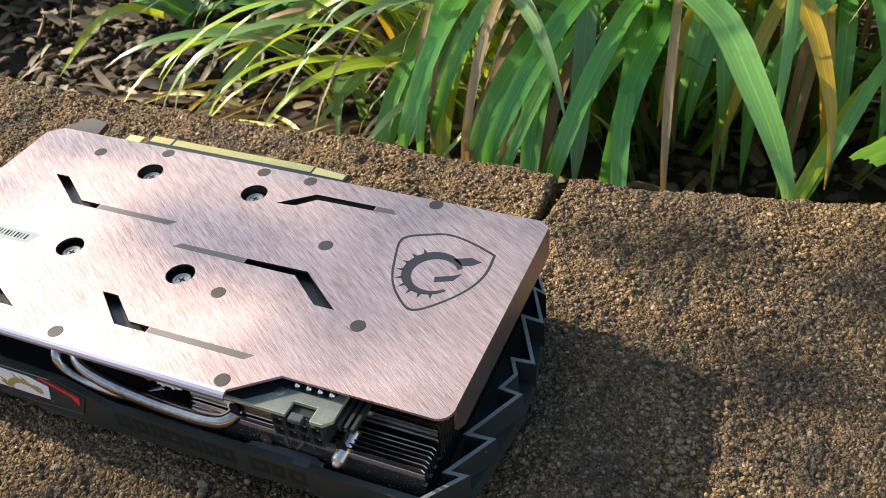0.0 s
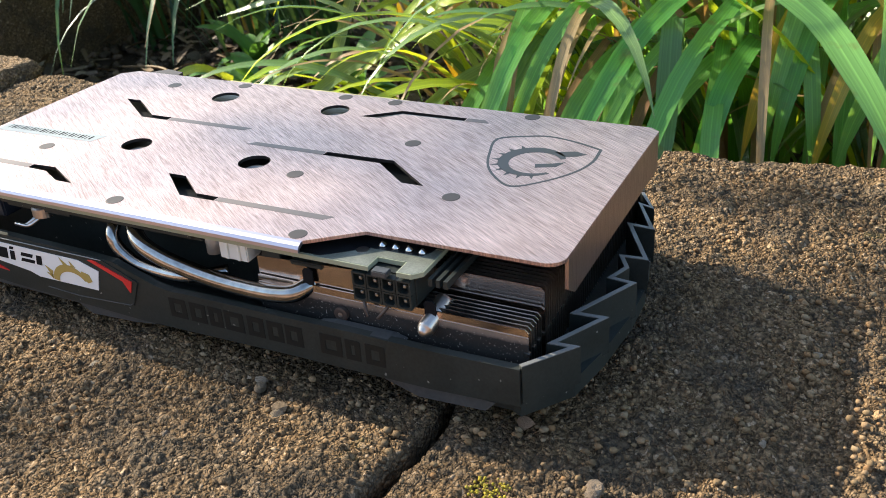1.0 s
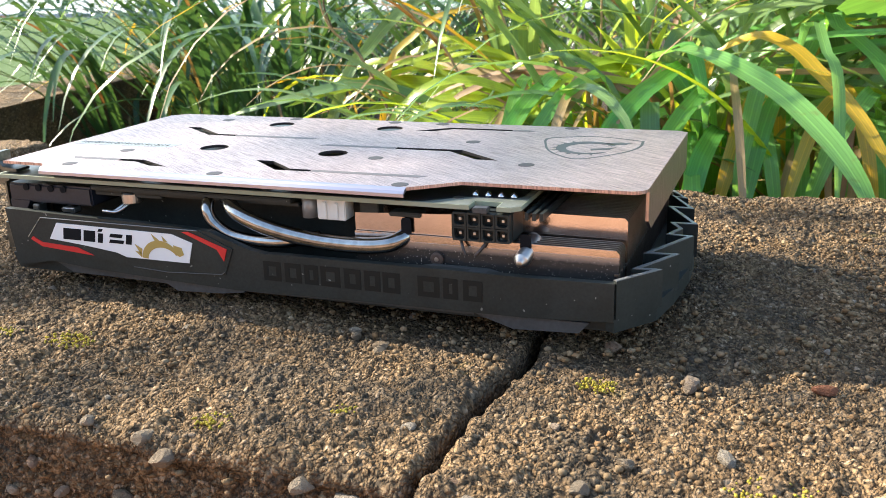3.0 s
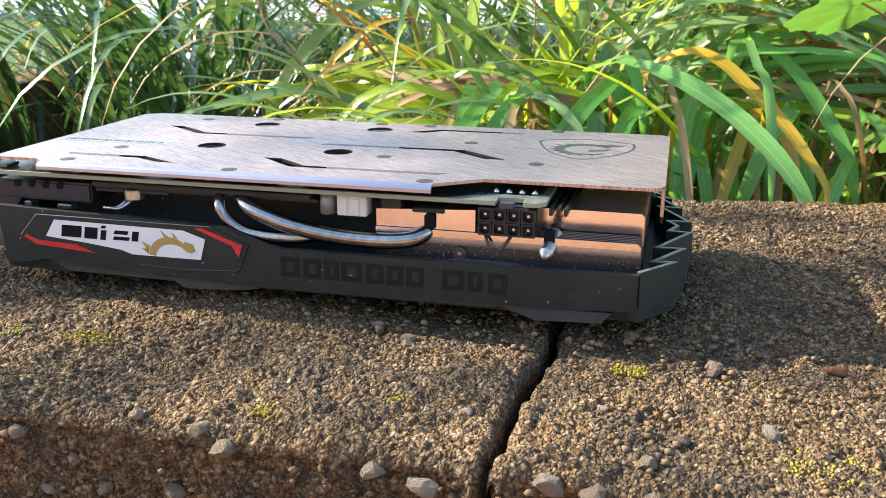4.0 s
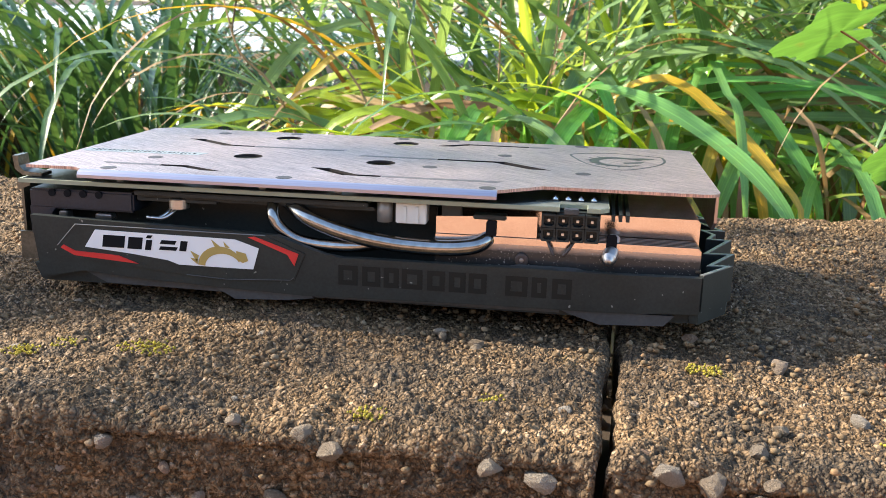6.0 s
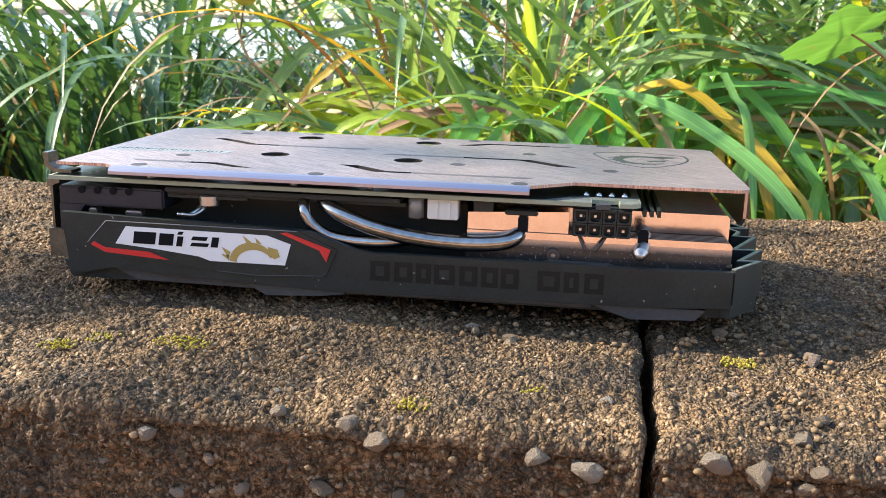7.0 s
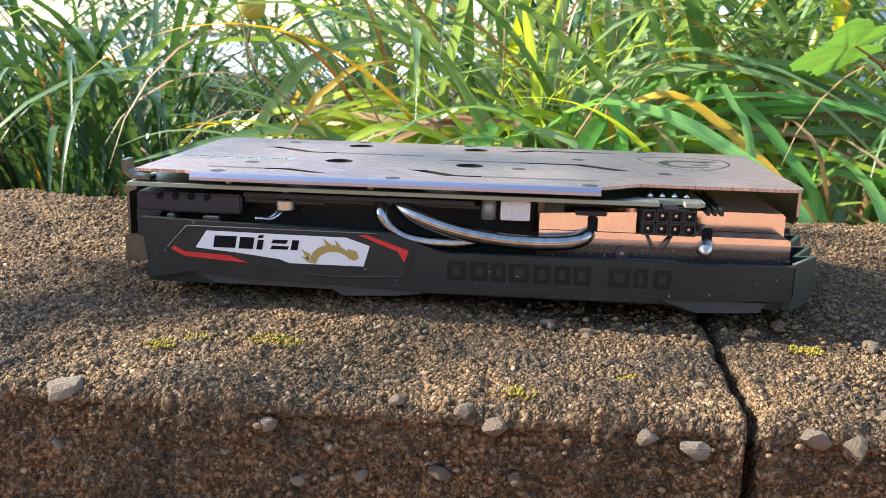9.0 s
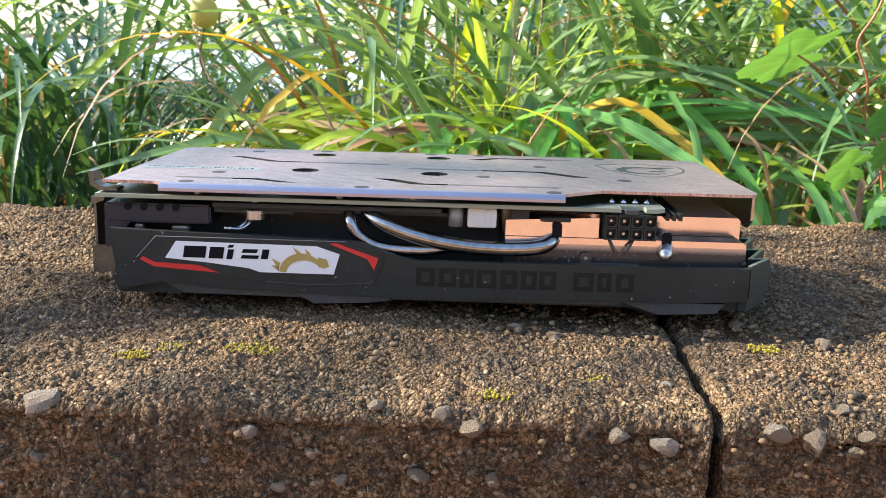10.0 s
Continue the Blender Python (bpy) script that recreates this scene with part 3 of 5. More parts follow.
for x, y in BIG:
    # black disc stands for the shade at the bottom of the hole
    bm = lathe(bmesh.new(), [(6.6, 47.2), (6.6, 47.6)], (x, y, 0))
    well = part("screw_well", bm, M_INK_HOLE, backplate)
    bm = lathe(bmesh.new(), [(4.3, 47.4), (4.3, 48.8), (3.8, 49.3), (2.6, 49.3), (2.4, 49.0)], (x, y - 0.3, 0))
    head = part("spring_screw", bm, M_HEAD, well, "cross-head spring screw")
# thin dark bars painted in for the shaded cross of each screw
for x, y in BIG:
    bm = bmesh.new()
    for w, h in ((1.5, 0.35), (0.35, 1.5)):
        prism(bm, [(x - w, y - 0.3 - h), (x + w, y - 0.3 - h), (x + w, y - 0.3 + h), (x - w, y - 0.3 + h)], 48.9 + 0.02 * w, 49.08 + 0.02 * w)
    part("cross_recess", bm, M_INK_HOLE, backplate)
# printed emblem: shield outline and a crescent
SH = [(108, 20.5), (118, 26.5), (127, 29), (139, 26.5), (150, 22), (150.5, 10), (147, -1), (139, -12), (130, -19), (122, -14), (115, -5), (110.5, 7)]
SH = [tuple(p)[:2] for p in smooth_path([(a, b, 0) for a, b in SH[4:] + SH[:5]], 4)][:-1]
sc = (129.5, 6)
inner = [(sc[0] + (a - sc[0]) * 0.945, sc[1] + (b - sc[1]) * 0.95) for a, b in SH]
part("emblem", prism(bmesh.new(), SH, 51.9, 52.05, holes=[inner]), M_PRINT, backplate, "black printed shield outline")
outer = [(129 + 12.5 * math.cos(a), 4 + 13 * math.sin(a)) for a in np.linspace(0.5, 5.6, 30)]
hollow = [(130.5 + 9.6 * math.cos(a), 3.2 + 9.6 * math.sin(a)) for a in np.linspace(5.5, 0.6, 30)]
part("emblem", prism(bmesh.new(), outer + hollow, 51.9, 52.05), M_PRINT, backplate, "black printed crescent")
for k in range(9):
    a = 2.2 + k * 0.36
    ca, sa = math.cos(a), math.sin(a)
    root = [(129 + 12.2 * math.cos(a + s), 4 + 12.7 * math.sin(a + s)) for s in (-0.07, 0.07)]
    part("emblem", prism(bmesh.new(), [root[0], root[1], (129 + 15.2 * ca, 4 + 15.8 * sa)], 51.9, 52.05), M_PRINT, backplate)
part("emblem", prism(bmesh.new(), [(134, 14.5), (141, 17.5), (146, 16), (143, 13), (139, 11.5)], 51.9, 52.05), M_PRINT, backplate)
part("emblem", prism(bmesh.new(), [(132, -1), (139, 2), (141, 7), (137, 4.5), (131, 2)], 51.9, 52.05), M_PRINT, backplate)
bm = bmesh.new()
prism(bm, [(-103, -35), (-50.5, -33.4), (-48, -26.4), (-103, -28)], 51.9, 52.08)
sticker = part("sticker", bm, M_STICKER, backplate, "pale grey data sticker")
for k in range(26):
    x = -100 + k * 1.85
    part("printed_bar", prism(bmesh.new(), [(x, -31.8), (x + (0.5, 1.0, 0.7)[k % 3], -31.8), (x + (0.5, 1.0, 0.7)[k % 3], -28.4), (x, -28.4)], 52.02, 52.12), M_INK_HOLE, sticker)

# circuit board
PCB = [(-107, -77), (106, -77), (106, -70.5), (116, -70.5), (116, -77), (121, -77), (124, -74), (124, 52), (-107, 52)]
board = part("circuit_board", prism(bmesh.new(), PCB, 45.2, 46.8), M_FR4, card, "thin circuit board with a pale edge")
part("solder_mask", prism(bmesh.new(), [(-105.5, -76), (88, -76), (101, -66), (119, -65.5), (121, -62), (122.5, 51), (-105.5, 51)], 46.8, 46.95), M_MASK, board)
part("bare_zone", prism(bmesh.new(), [(86, -76.6), (105.6, -76.6), (105.6, -70.1), (116.4, -70.1), (116.4, -76.6), (121, -76.6), (123.6, -74), (123.6, -60), (121, -60), (119, -65.4), (101, -65.9)], 46.8, 46.9), M_TAN, board, "dull grey-green bare board corner")
part("contact_tongue", prism(bmesh.new(), [(-54, 52), (61, 52), (61, 61), (44, 62.5), (-54, 62.5)], 45.2, 46.8), M_MASK, board)
for i in range(11):
    x = -52.5 + i * 1.15
    part("gold_contact", prism(bmesh.new(), [(x, 57.8), (x + 0.9, 57.8), (x + 0.9, 62.6), (x, 62.6)], 46.75, 46.95), M_GOLD, board)
for i in range(70):
    x = -38.5 + i * 1.15
    part("gold_contact", prism(bmesh.new(), [(x, 57.8), (x + 0.9, 57.8), (x + 0.9, 62.6), (x, 62.6)], 46.75, 46.95), M_GOLD, board)
part("gold_pad", prism(bmesh.new(), [(43, 57), (60, 56.5), (60, 60.6), (43, 62.2)], 46.75, 46.97), M_GOLD, board)
part("gold_pad", prism(bmesh.new(), [(-66, 52), (-57, 52), (-57, 60), (-66, 60)], 45.2, 46.97), M_GOLD, board)
for x, y in [(104, -63.6), (108.8, -63.6), (113.6, -63.6), (118.4, -63.6)]:
    part("solder_joint", lathe(bmesh.new(), [(1.5, 46.9), (1.3, 47.6), (0.7, 48.3), (0.3, 48.7)], (x, y, 0), n=14), M_SOLDER, board, smooth=True)
part("mounting_pad", lathe(bmesh.new(), [(2.2, 46.9), (2.2, 47.05)], (99, -68, 0), n=10), M_STEEL, board)

# heatsink fins, upright sheets along the card
heatsink = part("heatsink", block(58, 150, -60, 40, 12, 30, 0.5), M_BLACK, card, "stack of thin metal fins")
for i in range(58):
    y = -74 + i * 2.05
    low = i < 6
    top = 33.6 if low else 41.6
    x1 = 158.0 if low else 158.4
    x0 = 60 if low or i > 12 else 66
    fin = [(x0, 13), (x1, 13), (x1, top - 1.2), (x1 - 1.2, top), (x0, top)]
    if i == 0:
        part("fin", prism(bmesh.new(), [(x0, 13), (x1, 13), (x1, 31.0), (x0, 31.0)], y - 0.5, y - 0.25, axis="y"), M_REFLECT, heatsink, "speckled lower fin sheet with a painted dark reflection")
    part("fin", prism(bmesh.new(), fin, y - 0.25, y + 0.25, axis="y"), M_WARMSHEET if i in (0, 6) else M_FIN if low else M_FINTOP, heatsink)
for i in range(29):
    y = -74 + i * 4.1
    part("fin_tab", block(156.5, 158.4, y - 0.9, y + 0.9, 24.6, 25.6, 0), M_FIN, heatsink)

# heat pipes
PIPE1 = smooth_path([(-6, -58, 42), (2, -69, 41), (10, -75.5, 37.6), (20.3, -77, 34), (31.3, -77, 31.3), (44.5, -77, 29.4), (57.6, -77, 28.8), (68.4, -77, 29.2), (75.8, -76, 30.4), (80, -72, 32.6), (81.5, -66, 33), (82, -58, 33)])
part("heat_pipe", tube(bmesh.new(), PIPE1, 3.1, 18), M_PIPE, card, "shiny nickel-plated heat pipe", True)
PIPE2 = smooth_path([(-3, -62, 44), (-4.2, -70, 42), (-3.3, -75, 38.2), (-1.1, -76, 33.8), (3.4, -76, 30), (9, -76, 27.8), (17.9, -76, 26.9), (26.8, -76, 27), (34.5, -74, 27.6), (42, -68, 28)])
part("heat_pipe", tube(bmesh.new(), PIPE2, 2.4, 18), M_PIPE, card, "shiny nickel-plated heat pipe", True)
PIPE3 = smooth_path([(126.5, -66, 33), (125.8, -73, 30.5), (124.8, -77.2, 28.4), (124.5, -79.6, 27.9)])
part("heat_pipe", tube(bmesh.new(), PIPE3, lambda t: 2.9 if t < 0.66 else 2.9 - 5.2 * (t - 0.66), 16), M_NUB, card, "crimped pipe end", True)

# black plates in place of shaded keyhole openings
for cx, cz in ((81.0, 33.0), (125.6, 30.2)):
    part("keyhole", soften(prism(bmesh.new(), [(cx - 1.9, cz + 1), (cx + 1.9, cz + 1), (cx + 1.9, cz + 6.0), (cx + 1.2, cz + 6.9), (cx - 1.2, cz + 6.9), (cx - 1.9, cz + 6.0)], -74.9, -74.3, axis="y"), 0.1), M_INK_HOLE, heatsink)
part("side_sheet", prism(bmesh.new(), [(60, 31.2), (98, 31.6), (98, 42), (60, 40.2)], -73.2, -72.8, axis="y"), M_WARMSHEET, heatsink, "upper fin sheet beside the socket, warm reflection painted in")
# inner frame
part("mid_plate", block(-60, 36, -72, 45, 40.4, 41.8, 0.3), M_BLACK, card)
part("inner_body", block(-100, 58, -56, 44, 12, 40.4, 0.6), M_BLACK, card)
shell = part("port_shell", block(-105, -61, -73.5, 40, 34.4, 42.4, 0.8), M_SHELL, card, "blue-black port housing with small notches")
part("cheek", soften(prism(bmesh.new(), [(-105, 35), (-94, 35), (-97, 31), (-98, 24), (-105, 24)], -73.4, -60, axis="y"), 0.4), M_SHELL, shell)
# black discs give the notches their shade; nothing is cut
for k in range(4):
    x = -95 + 6.6 * k
    part("notch", lathe(bmesh.new(), [(1.5, 0), (1.5, 1)], (x, -74.0, 41), axis="y", n=12), M_INK_HOLE, shell)

# power socket
socket = part("power_socket", block(99.5, 121, -74.5, -60, 33.6, 44.6, 0.5), M_BLACK, card, "black eight-pin power socket")
for r in range(2):
    for c in range(4):
        x, z = 102.3 + c * 5.25, 41.6 - r * 5.2
        bm = bmesh.new()
        prism(bm, [(x - 2.5, z - 2.5), (x + 2.5, z - 2.5), (x + 2.5, z + 2.5), (x - 2.5, z + 2.5)], -77.2, -74.4, axis="y", holes=[[(x - 1.9, z - 1.2), (x - 1.2, z - 1.9), (x + 1.2, z - 1.9), (x + 1.9, z - 1.2), (x + 1.9, z + 1.9), (x - 1.9, z + 1.9)]])
        cell = part("cell", bm, M_BLACK, socket)
        part("pin", block(x - 0.5, x + 0.5, -76.2, -74.4, z - 0.5, z + 0.5, 0.1), M_STEEL, cell)
part("latch", block(107.5, 113, -78.2, -74.6, 44.4, 46.4, 0.3), M_FOOT, socket)

# fan plugs and spacers
plug = part("fan_plug", block(44.4, 56.2, -73.5, -66, 36.6, 44.6, 0.4), M_WHITE, card, "small white fan connector")
part("plug_rib", block(47.2, 48.6, -74.2, -73.4, 37, 43.5, 0.2), M_WHITE, plug)
part("plug_rib", block(52.0, 53.4, -74.2, -73.4, 37, 43.5, 0.2), M_WHITE, plug)
part("spacer", lathe(bmesh.new(), [(3, 36.4), (3, 45.2)], (39.6, -70, 0)), M_SPACER, card, smooth=True)
part("spacer", lathe(bmesh.new(), [(3.4, 36.6), (4.0, 37.0), (4.0, 40.6), (3.4, 41.2), (1.6, 41.4), (1.6, 45.2)], (-43.3, -70, 0)), M_NUB, card, smooth=False)
for lx in (-46.5, -44.6):
    part("wire", tube(bmesh.new(), smooth_path([(lx, -69, 37.2), (lx - 1.2, -72, 35), (lx - 4, -74, 33.2), (lx - 8.5, -74.5, 33.4)], 5), 0.8, 8), M_STEEL, card, "bright bent wire", True)
for x in (-66, -8, 22):
    part("standoff", lathe(bmesh.new(), [(1.4, 46.8), (1.4, 50.8)], (x, -73, 0), n=14), M_SPACER, card)
part("clip", block(-60, -27, -72, -60, 39.4, 41.2, 0.3), M_BLACK, card)
part("clip", block(-60, 34, -74.5, -62, 42.0, 43.8, 0.4), M_BLACK, card)
part("clip", block(-92, -88.5, -75, -70, 30, 34, 0.4), M_STEEL, card)
part("clip", block(-77, -70, -74.6, -70, 31.4, 33.6, 0.5), M_STEEL, card)
lead = part("cable_plug", block(62, 69.5, -73, -68, 39.6, 45, 0.3), M_BLACK, card)
for k in range(4):
    x = 63 + k * 1.8
    part("wire", tube(bmesh.new(), smooth_path([(x, -70.5, 40), (x + 1, -71.5, 37), (x + 3.5, -71.5, 33.5), (x + 5, -68, 32)], 4), 0.55, 8), M_BLACK, lead, smooth=True)
part("clip", block(74, 86.5, -74, -68, 39.9, 41.6, 0.4), M_BLACK, card)

# shroud
FRONT = [(-100, 33.5), (-66, 32.6), (-14, 31.6), (1, 30.8), (10, 27.6), (19, 24.7), (26, 23.7), (32, 24.0), (75, 24.0), (96, 24.3), (128, 24.0), (158, 24.6), (158, 11.0), (128, 9.4), (73, 9), (10, 7.9), (-23, 9), (-58, 10.4), (-79, 12.1), (-97, 8.4)]
shroud = part("shroud", soften(prism(bmesh.new(), FRONT, -82, -79, axis="y"), 0.5), M_BLACK, card, "matt black plastic fan shroud")
part("far_wall", prism(bmesh.new(), [(-100, 33), (160, 26), (160, 9), (-98, 8)], 46, 48.5, axis="y"), M_BLACK, shroud)
part("underside", soften(prism(bmesh.new(), [(-98, -79), (157, -79), (166, -66), (170, -20), (163, 46), (-98, 46)], 6.5, 12), 1.0), M_BLACK, shroud)
ZIG = [(158, -81), (169.5, -66), (162.5, -66.5), (173, -47.5), (163.3, -48), (175.4, -23.8), (167.4, -22.8), (170.6, -14.3), (166.6, -7), (175, -6.3), (162.5, 17.5), (171, 16.8), (161.5, 35.5), (166.6, 33.5), (158, 48.5)]
part("zigzag_wall", ribbon(bmesh.new(), ZIG, 1.7, 12, 25.4), M_BLACK, shroud)
# sky sheen along the black rim, painted as a grey strip
part("zigzag_rim", ribbon(bmesh.new(), ZIG, 1.5, 25.4, 25.7), M_RIM, shroud, "top edge of the zigzag wall, sky sheen painted grey")
part("end_wall", prism(bmesh.new(), [(158, -81.4), (169.8, -66), (173.3, -48), (175.7, -24), (175.4, -6), (171.2, 16.8), (166.8, 33.5), (158.4, 48.5), (155, 48), (155, -80)], 7, 13.5), M_BLACK, shroud)
for pts in ([(-25, 8.6), (-17.3, 4.4), (4, 5.4), (14.4, 6.9), (12, 8.6)], [(108, 9.2), (111, 7.9), (122.8, 4.3), (146, 5.4), (149.6, 9.5)]):
    part("foot", soften(prism(bmesh.new(), pts, -81, -62, axis="y"), 0.4), M_FOOT, shroud, "grey angular shroud pad")
    part("foot", soften(prism(bmesh.new(), [(a, c - 5.2) for a, c in pts], -64, -30, axis="y"), 0.4), M_BLACK, shroud, "grey angular shroud pad")
    part("foot", soften(prism(bmesh.new(), pts, 20, 44, axis="y"), 0.5), M_FOOT, shroud, "grey angular shroud pad")
part("skirt", soften(prism(bmesh.new(), [(-80, 11.5), (-71, 7.0), (-25, 6.4), (14, 6.7), (60, 7.2), (108, 7.4), (108, 10), (-24, 10)], -79.4, -68, axis="y"), 0.3), M_FOOT, shroud, "lower dark grey lip")
part("corner_fin", prism(bmesh.new(), [(-100, 14), (-97.2, 7.6), (-84, 10.8), (-80, 14)], -81.5, -70, axis="y"), M_BLACK, shroud)
panel = part("panel", soften(prism(bmesh.new(), [(-86, 17.4), (-89, 22), (-81, 30.9), (-4, 30.9), (11.4, 24.6), (7, 14), (-20, 12.6), (-36, 13.4)], -82.5, -81.8, axis="y"), 0.3), M_BLACK, shroud)
part("label_plate", prism(bmesh.new(), [(-77.4, 22.1), (-72.8, 29.2), (-16, 28.7), (-6.6, 25.7), (-9, 17.3), (-38.9, 17.3), (-43.4, 18.8), (-59.4, 20.6)], -82.8, -82.4, axis="y"), M_LABEL, panel, "white label with dark and ochre print")
for x0, x1, z0, z1, m in ((-69.6, -60.6, 22.6, 27.4, M_INK_HOLE), (-59.2, -53.4, 22.5, 27.2, M_INK_HOLE), (-52.0, -49.6, 22.4, 26.4, M_INK_HOLE), (-51.4, -49.4, 27.1, 28.3, M_INK_HOLE), (-45.8, -39.7, 25.2, 26.7, M_INK_HOLE), (-46.3, -39.3, 22.8, 24.2, M_INK_HOLE), (-38.0, -35.2, 22.8, 26.8, M_INK_HOLE)):
    part("printed_bar", prism(bmesh.new(), [(x0 - 0.5, z0), (x1 - 0.5, z0), (x1 + 0.3, z1), (x0 + 0.3, z1)], -82.95, -82.75, axis="y"), m, panel)
arc = [(-22 + 9 * math.cos(a), 17.6 + 8.0 * math.sin(a)) for a in np.linspace(0.35, 3.1, 16)] + [(-21 + 7.2 * math.cos(a), 17.4 + 5.4 * math.sin(a)) for a in np.linspace(3.1, 0.5, 16)]
part("printed_crescent", prism(bmesh.new(), arc, -82.95, -82.75, axis="y"), M_OCHRE, panel)
for tri in ([(-15.5, 24.2), (-11.8, 23.4), (-10.9, 20.6), (-13, 19.6), (-15.4, 21)], [(-24, 25.3), (-22, 25.6), (-25.5, 28.2)], [(-20, 25.5), (-18, 25.2), (-20.5, 27.6)], [(-31.5, 19), (-30.6, 21.5), (-34, 23.2)], [(-31.3, 18), (-31, 20), (-34.2, 20.4)]):
    part("printed_fleck", prism(bmesh.new(), tri, -83.0, -82.75, axis="y"), M_OCHRE, panel)
part("red_accent", prism(bmesh.new(), [(-87.6, 21.2), (-86.4, 22.4), (-81.6, 20.2), (-63.6, 19.4), (-55.6, 16.6), (-62, 17.0), (-82, 18.4)], -82.9, -82.3, axis="y"), M_RED, panel)
part("red_accent", prism(bmesh.new(), [(-10.8, 29.9), (-8.1, 30.3), (9.0, 24.5), (7.3, 19.6), (4.6, 24.0)], -82.9, -82.3, axis="y"), M_RED, panel)
for x0, x1 in ((24.3, 31.8), (33.5, 40.5), (41.8, 47.7), (48.7, 56.7), (58.4, 65.2), (66.6, 73), (74, 80.8), (87.7, 96), (97.4, 103), (104.9, 112.1)):
    z = 13.4
    hollow = [(x0 + 2.1, z + 2.0), (x1 - 2.1, z + 2.0), (x1 - 2.1, z + 5.8), (x0 + 2.1, z + 5.8)]
    part("printed_block", prism(bmesh.new(), [(x0, z), (x1, z), (x1, z + 7.8), (x0, z + 7.8)], -82.12, -81.95, axis="y", holes=[hollow]), M_GLOSS, shroud)
part("screw", lathe(bmesh.new(), [(2.5, -74.6), (2.5, -76.0), (1.9, -76.2)], (92.9, 0, 25.7), axis="y"), M_DARKSTEEL, card)
part("screw", lathe(bmesh.new(), [(0.9, -76.0), (0.8, -76.4), (0.4, -76.5)], (92.9, 0, 25.7), axis="y"), M_HEAD, card)
for k in range(3):
    part("clip_rib", prism(bmesh.new(), [(125.0 + 2.6 * k, -73.5), (126.3 + 2.6 * k, -73.5), (127.2 + 2.6 * k, -25), (125.9 + 2.6 * k, -25)], 41.8, 44.4), M_BLACK, card)
for x in (102, 112):
    part("wire", tube(bmesh.new(), smooth_path([(x, -75, 34), (x + (1.5 if x < 105 else -2), -77, 31), (x + (2.5 if x < 105 else -4), -77.5, 28.5)], 4), 0.6, 8), M_DARKSTEEL, socket, smooth=True)
part("bracket_plate", soften(prism(bmesh.new(), [(84, -78.8), (119, -78.8), (114, -75.2), (92, -75.2)], 22.2, 23.2), 0.2), M_HEAD, card, "small grey cooler bracket under the socket")

part("ledge", soften(prism(bmesh.new(), [(92, 24.2), (113, 24.2), (118, 23.0), (86, 23.0)], -81.2, -76.4, axis="y"), 0.2), M_FOOT, shroud, "raised grey ledge on the shroud rim")
part("panel_edge", tube(bmesh.new(), [(-89, -82.6, 22), (-81, -82.6, 30.9), (-4, -82.6, 30.9)], 0.22, 6), M_RIM, panel, "thin pale moulded edge")
part("panel_edge", tube(bmesh.new(), [(-36, -82.6, 13.4), (-20, -82.6, 12.6), (5.5, -82.6, 13.9), (7, -82.6, 15)], 0.18, 6), M_FOOT, panel)

# bracket
br = part("bracket", prism(bmesh.new(), [(-70, 12), (-70, 44.6), (44, 44.6), (44, 12)], -110.4, -109.4, axis="x"), M_BRACKET, card, "dull steel mounting bracket")
part("tab", soften(prism(bmesh.new(), [(-110.8, 55.2), (-108.6, 55.2), (-108.2, 51.2), (-106.4, 49.2), (-99, 48.4), (-99, 47.2), (-107, 47.4), (-110.2, 49.8)], -73.5, -66, axis="y"), 0.3), M_BRACKET, br, "bent olive-grey steel tab")
part("tab", soften(prism(bmesh.new(), [(-110.6, 24.4), (-101.6, 24.4), (-101.6, 13.2), (-110.6, 12.7)], -73, -72, axis="y"), 0.2), M_BRACKET, br)
part("tab", soften(prism(bmesh.new(), [(-110.4, 44.6), (-105, 44.6), (-105, 43.2), (-110.4, 41)], -72.5, -71.5, axis="y"), 0.2), M_BRACKET, br)
part("hook", prism(bmesh.new(), [(-108, 46), (-88, 47), (-83, 55), (-85, 65), (-96, 67), (-104, 58)], 44.5, 47.5), M_DARKSTEEL, br)


# ---- plants ----
def blade_data(base, way, length, width, rise, droop, twist, rng, n=12):
    """A strap leaf with a shallow keel: points, quads and uv along it."""
    d = Vector((math.cos(way), math.sin(way), 0))
    side0 = Vector((-d.y, d.x, 0))
    p, ang = Vector(base), rise
    verts, quads, uvs = [], [], []
    bend = rng.uniform(-0.25, 0.25)
    for i in range(n + 1):
        t = i / n
        w = width * (0.55 + 0.6 * t if t < 0.35 else 0.76) * (1 if t < 0.55 else max(0.04, 1 - ((t - 0.55) / 0.45) ** 1.8))
        up = Vector((0, 0, 1)) * math.cos(ang) - d * math.sin(ang)
        s = (side0 + up * math.sin(twist * t)).normalized()
        verts += [tuple(p - s * w / 2 + up * w * 0.12), tuple(p), tuple(p + s * w / 2 + up * w * 0.12)]
        uvs += [(0, t), (0.5, t), (1, t)]
        d2 = (d + side0 * bend * t * 0.6).normalized()
        p = p + (d2 * math.cos(ang) + Vector((0, 0, 1)) * math.sin(ang)) * (length / n)
        ang -= droop / n * (0.35 + 1.3 * t)
        if i:
            k = 3 * i
            quads += [(k - 3, k - 2, k + 1, k), (k - 2, k - 1, k + 2, k + 1)]
    return verts, quads, uvs


def leaf_mesh(name, chunks, mat):
    V, Q, U = [], [], []
    for v, q, u in chunks:
        o = len(V)
        V += v
        U += u
        Q += [tuple(i + o for i in f) for f in q]
    me = bpy.data.meshes.new(name)
    me.from_pydata(V, [], Q)
    layer = me.uv_layers.new(name="UVMap")
    for lp in me.loops:
        layer.data[lp.index].uv = U[lp.vertex_index]
    me.materials.append(mat)
    me.shade_smooth()
    return me


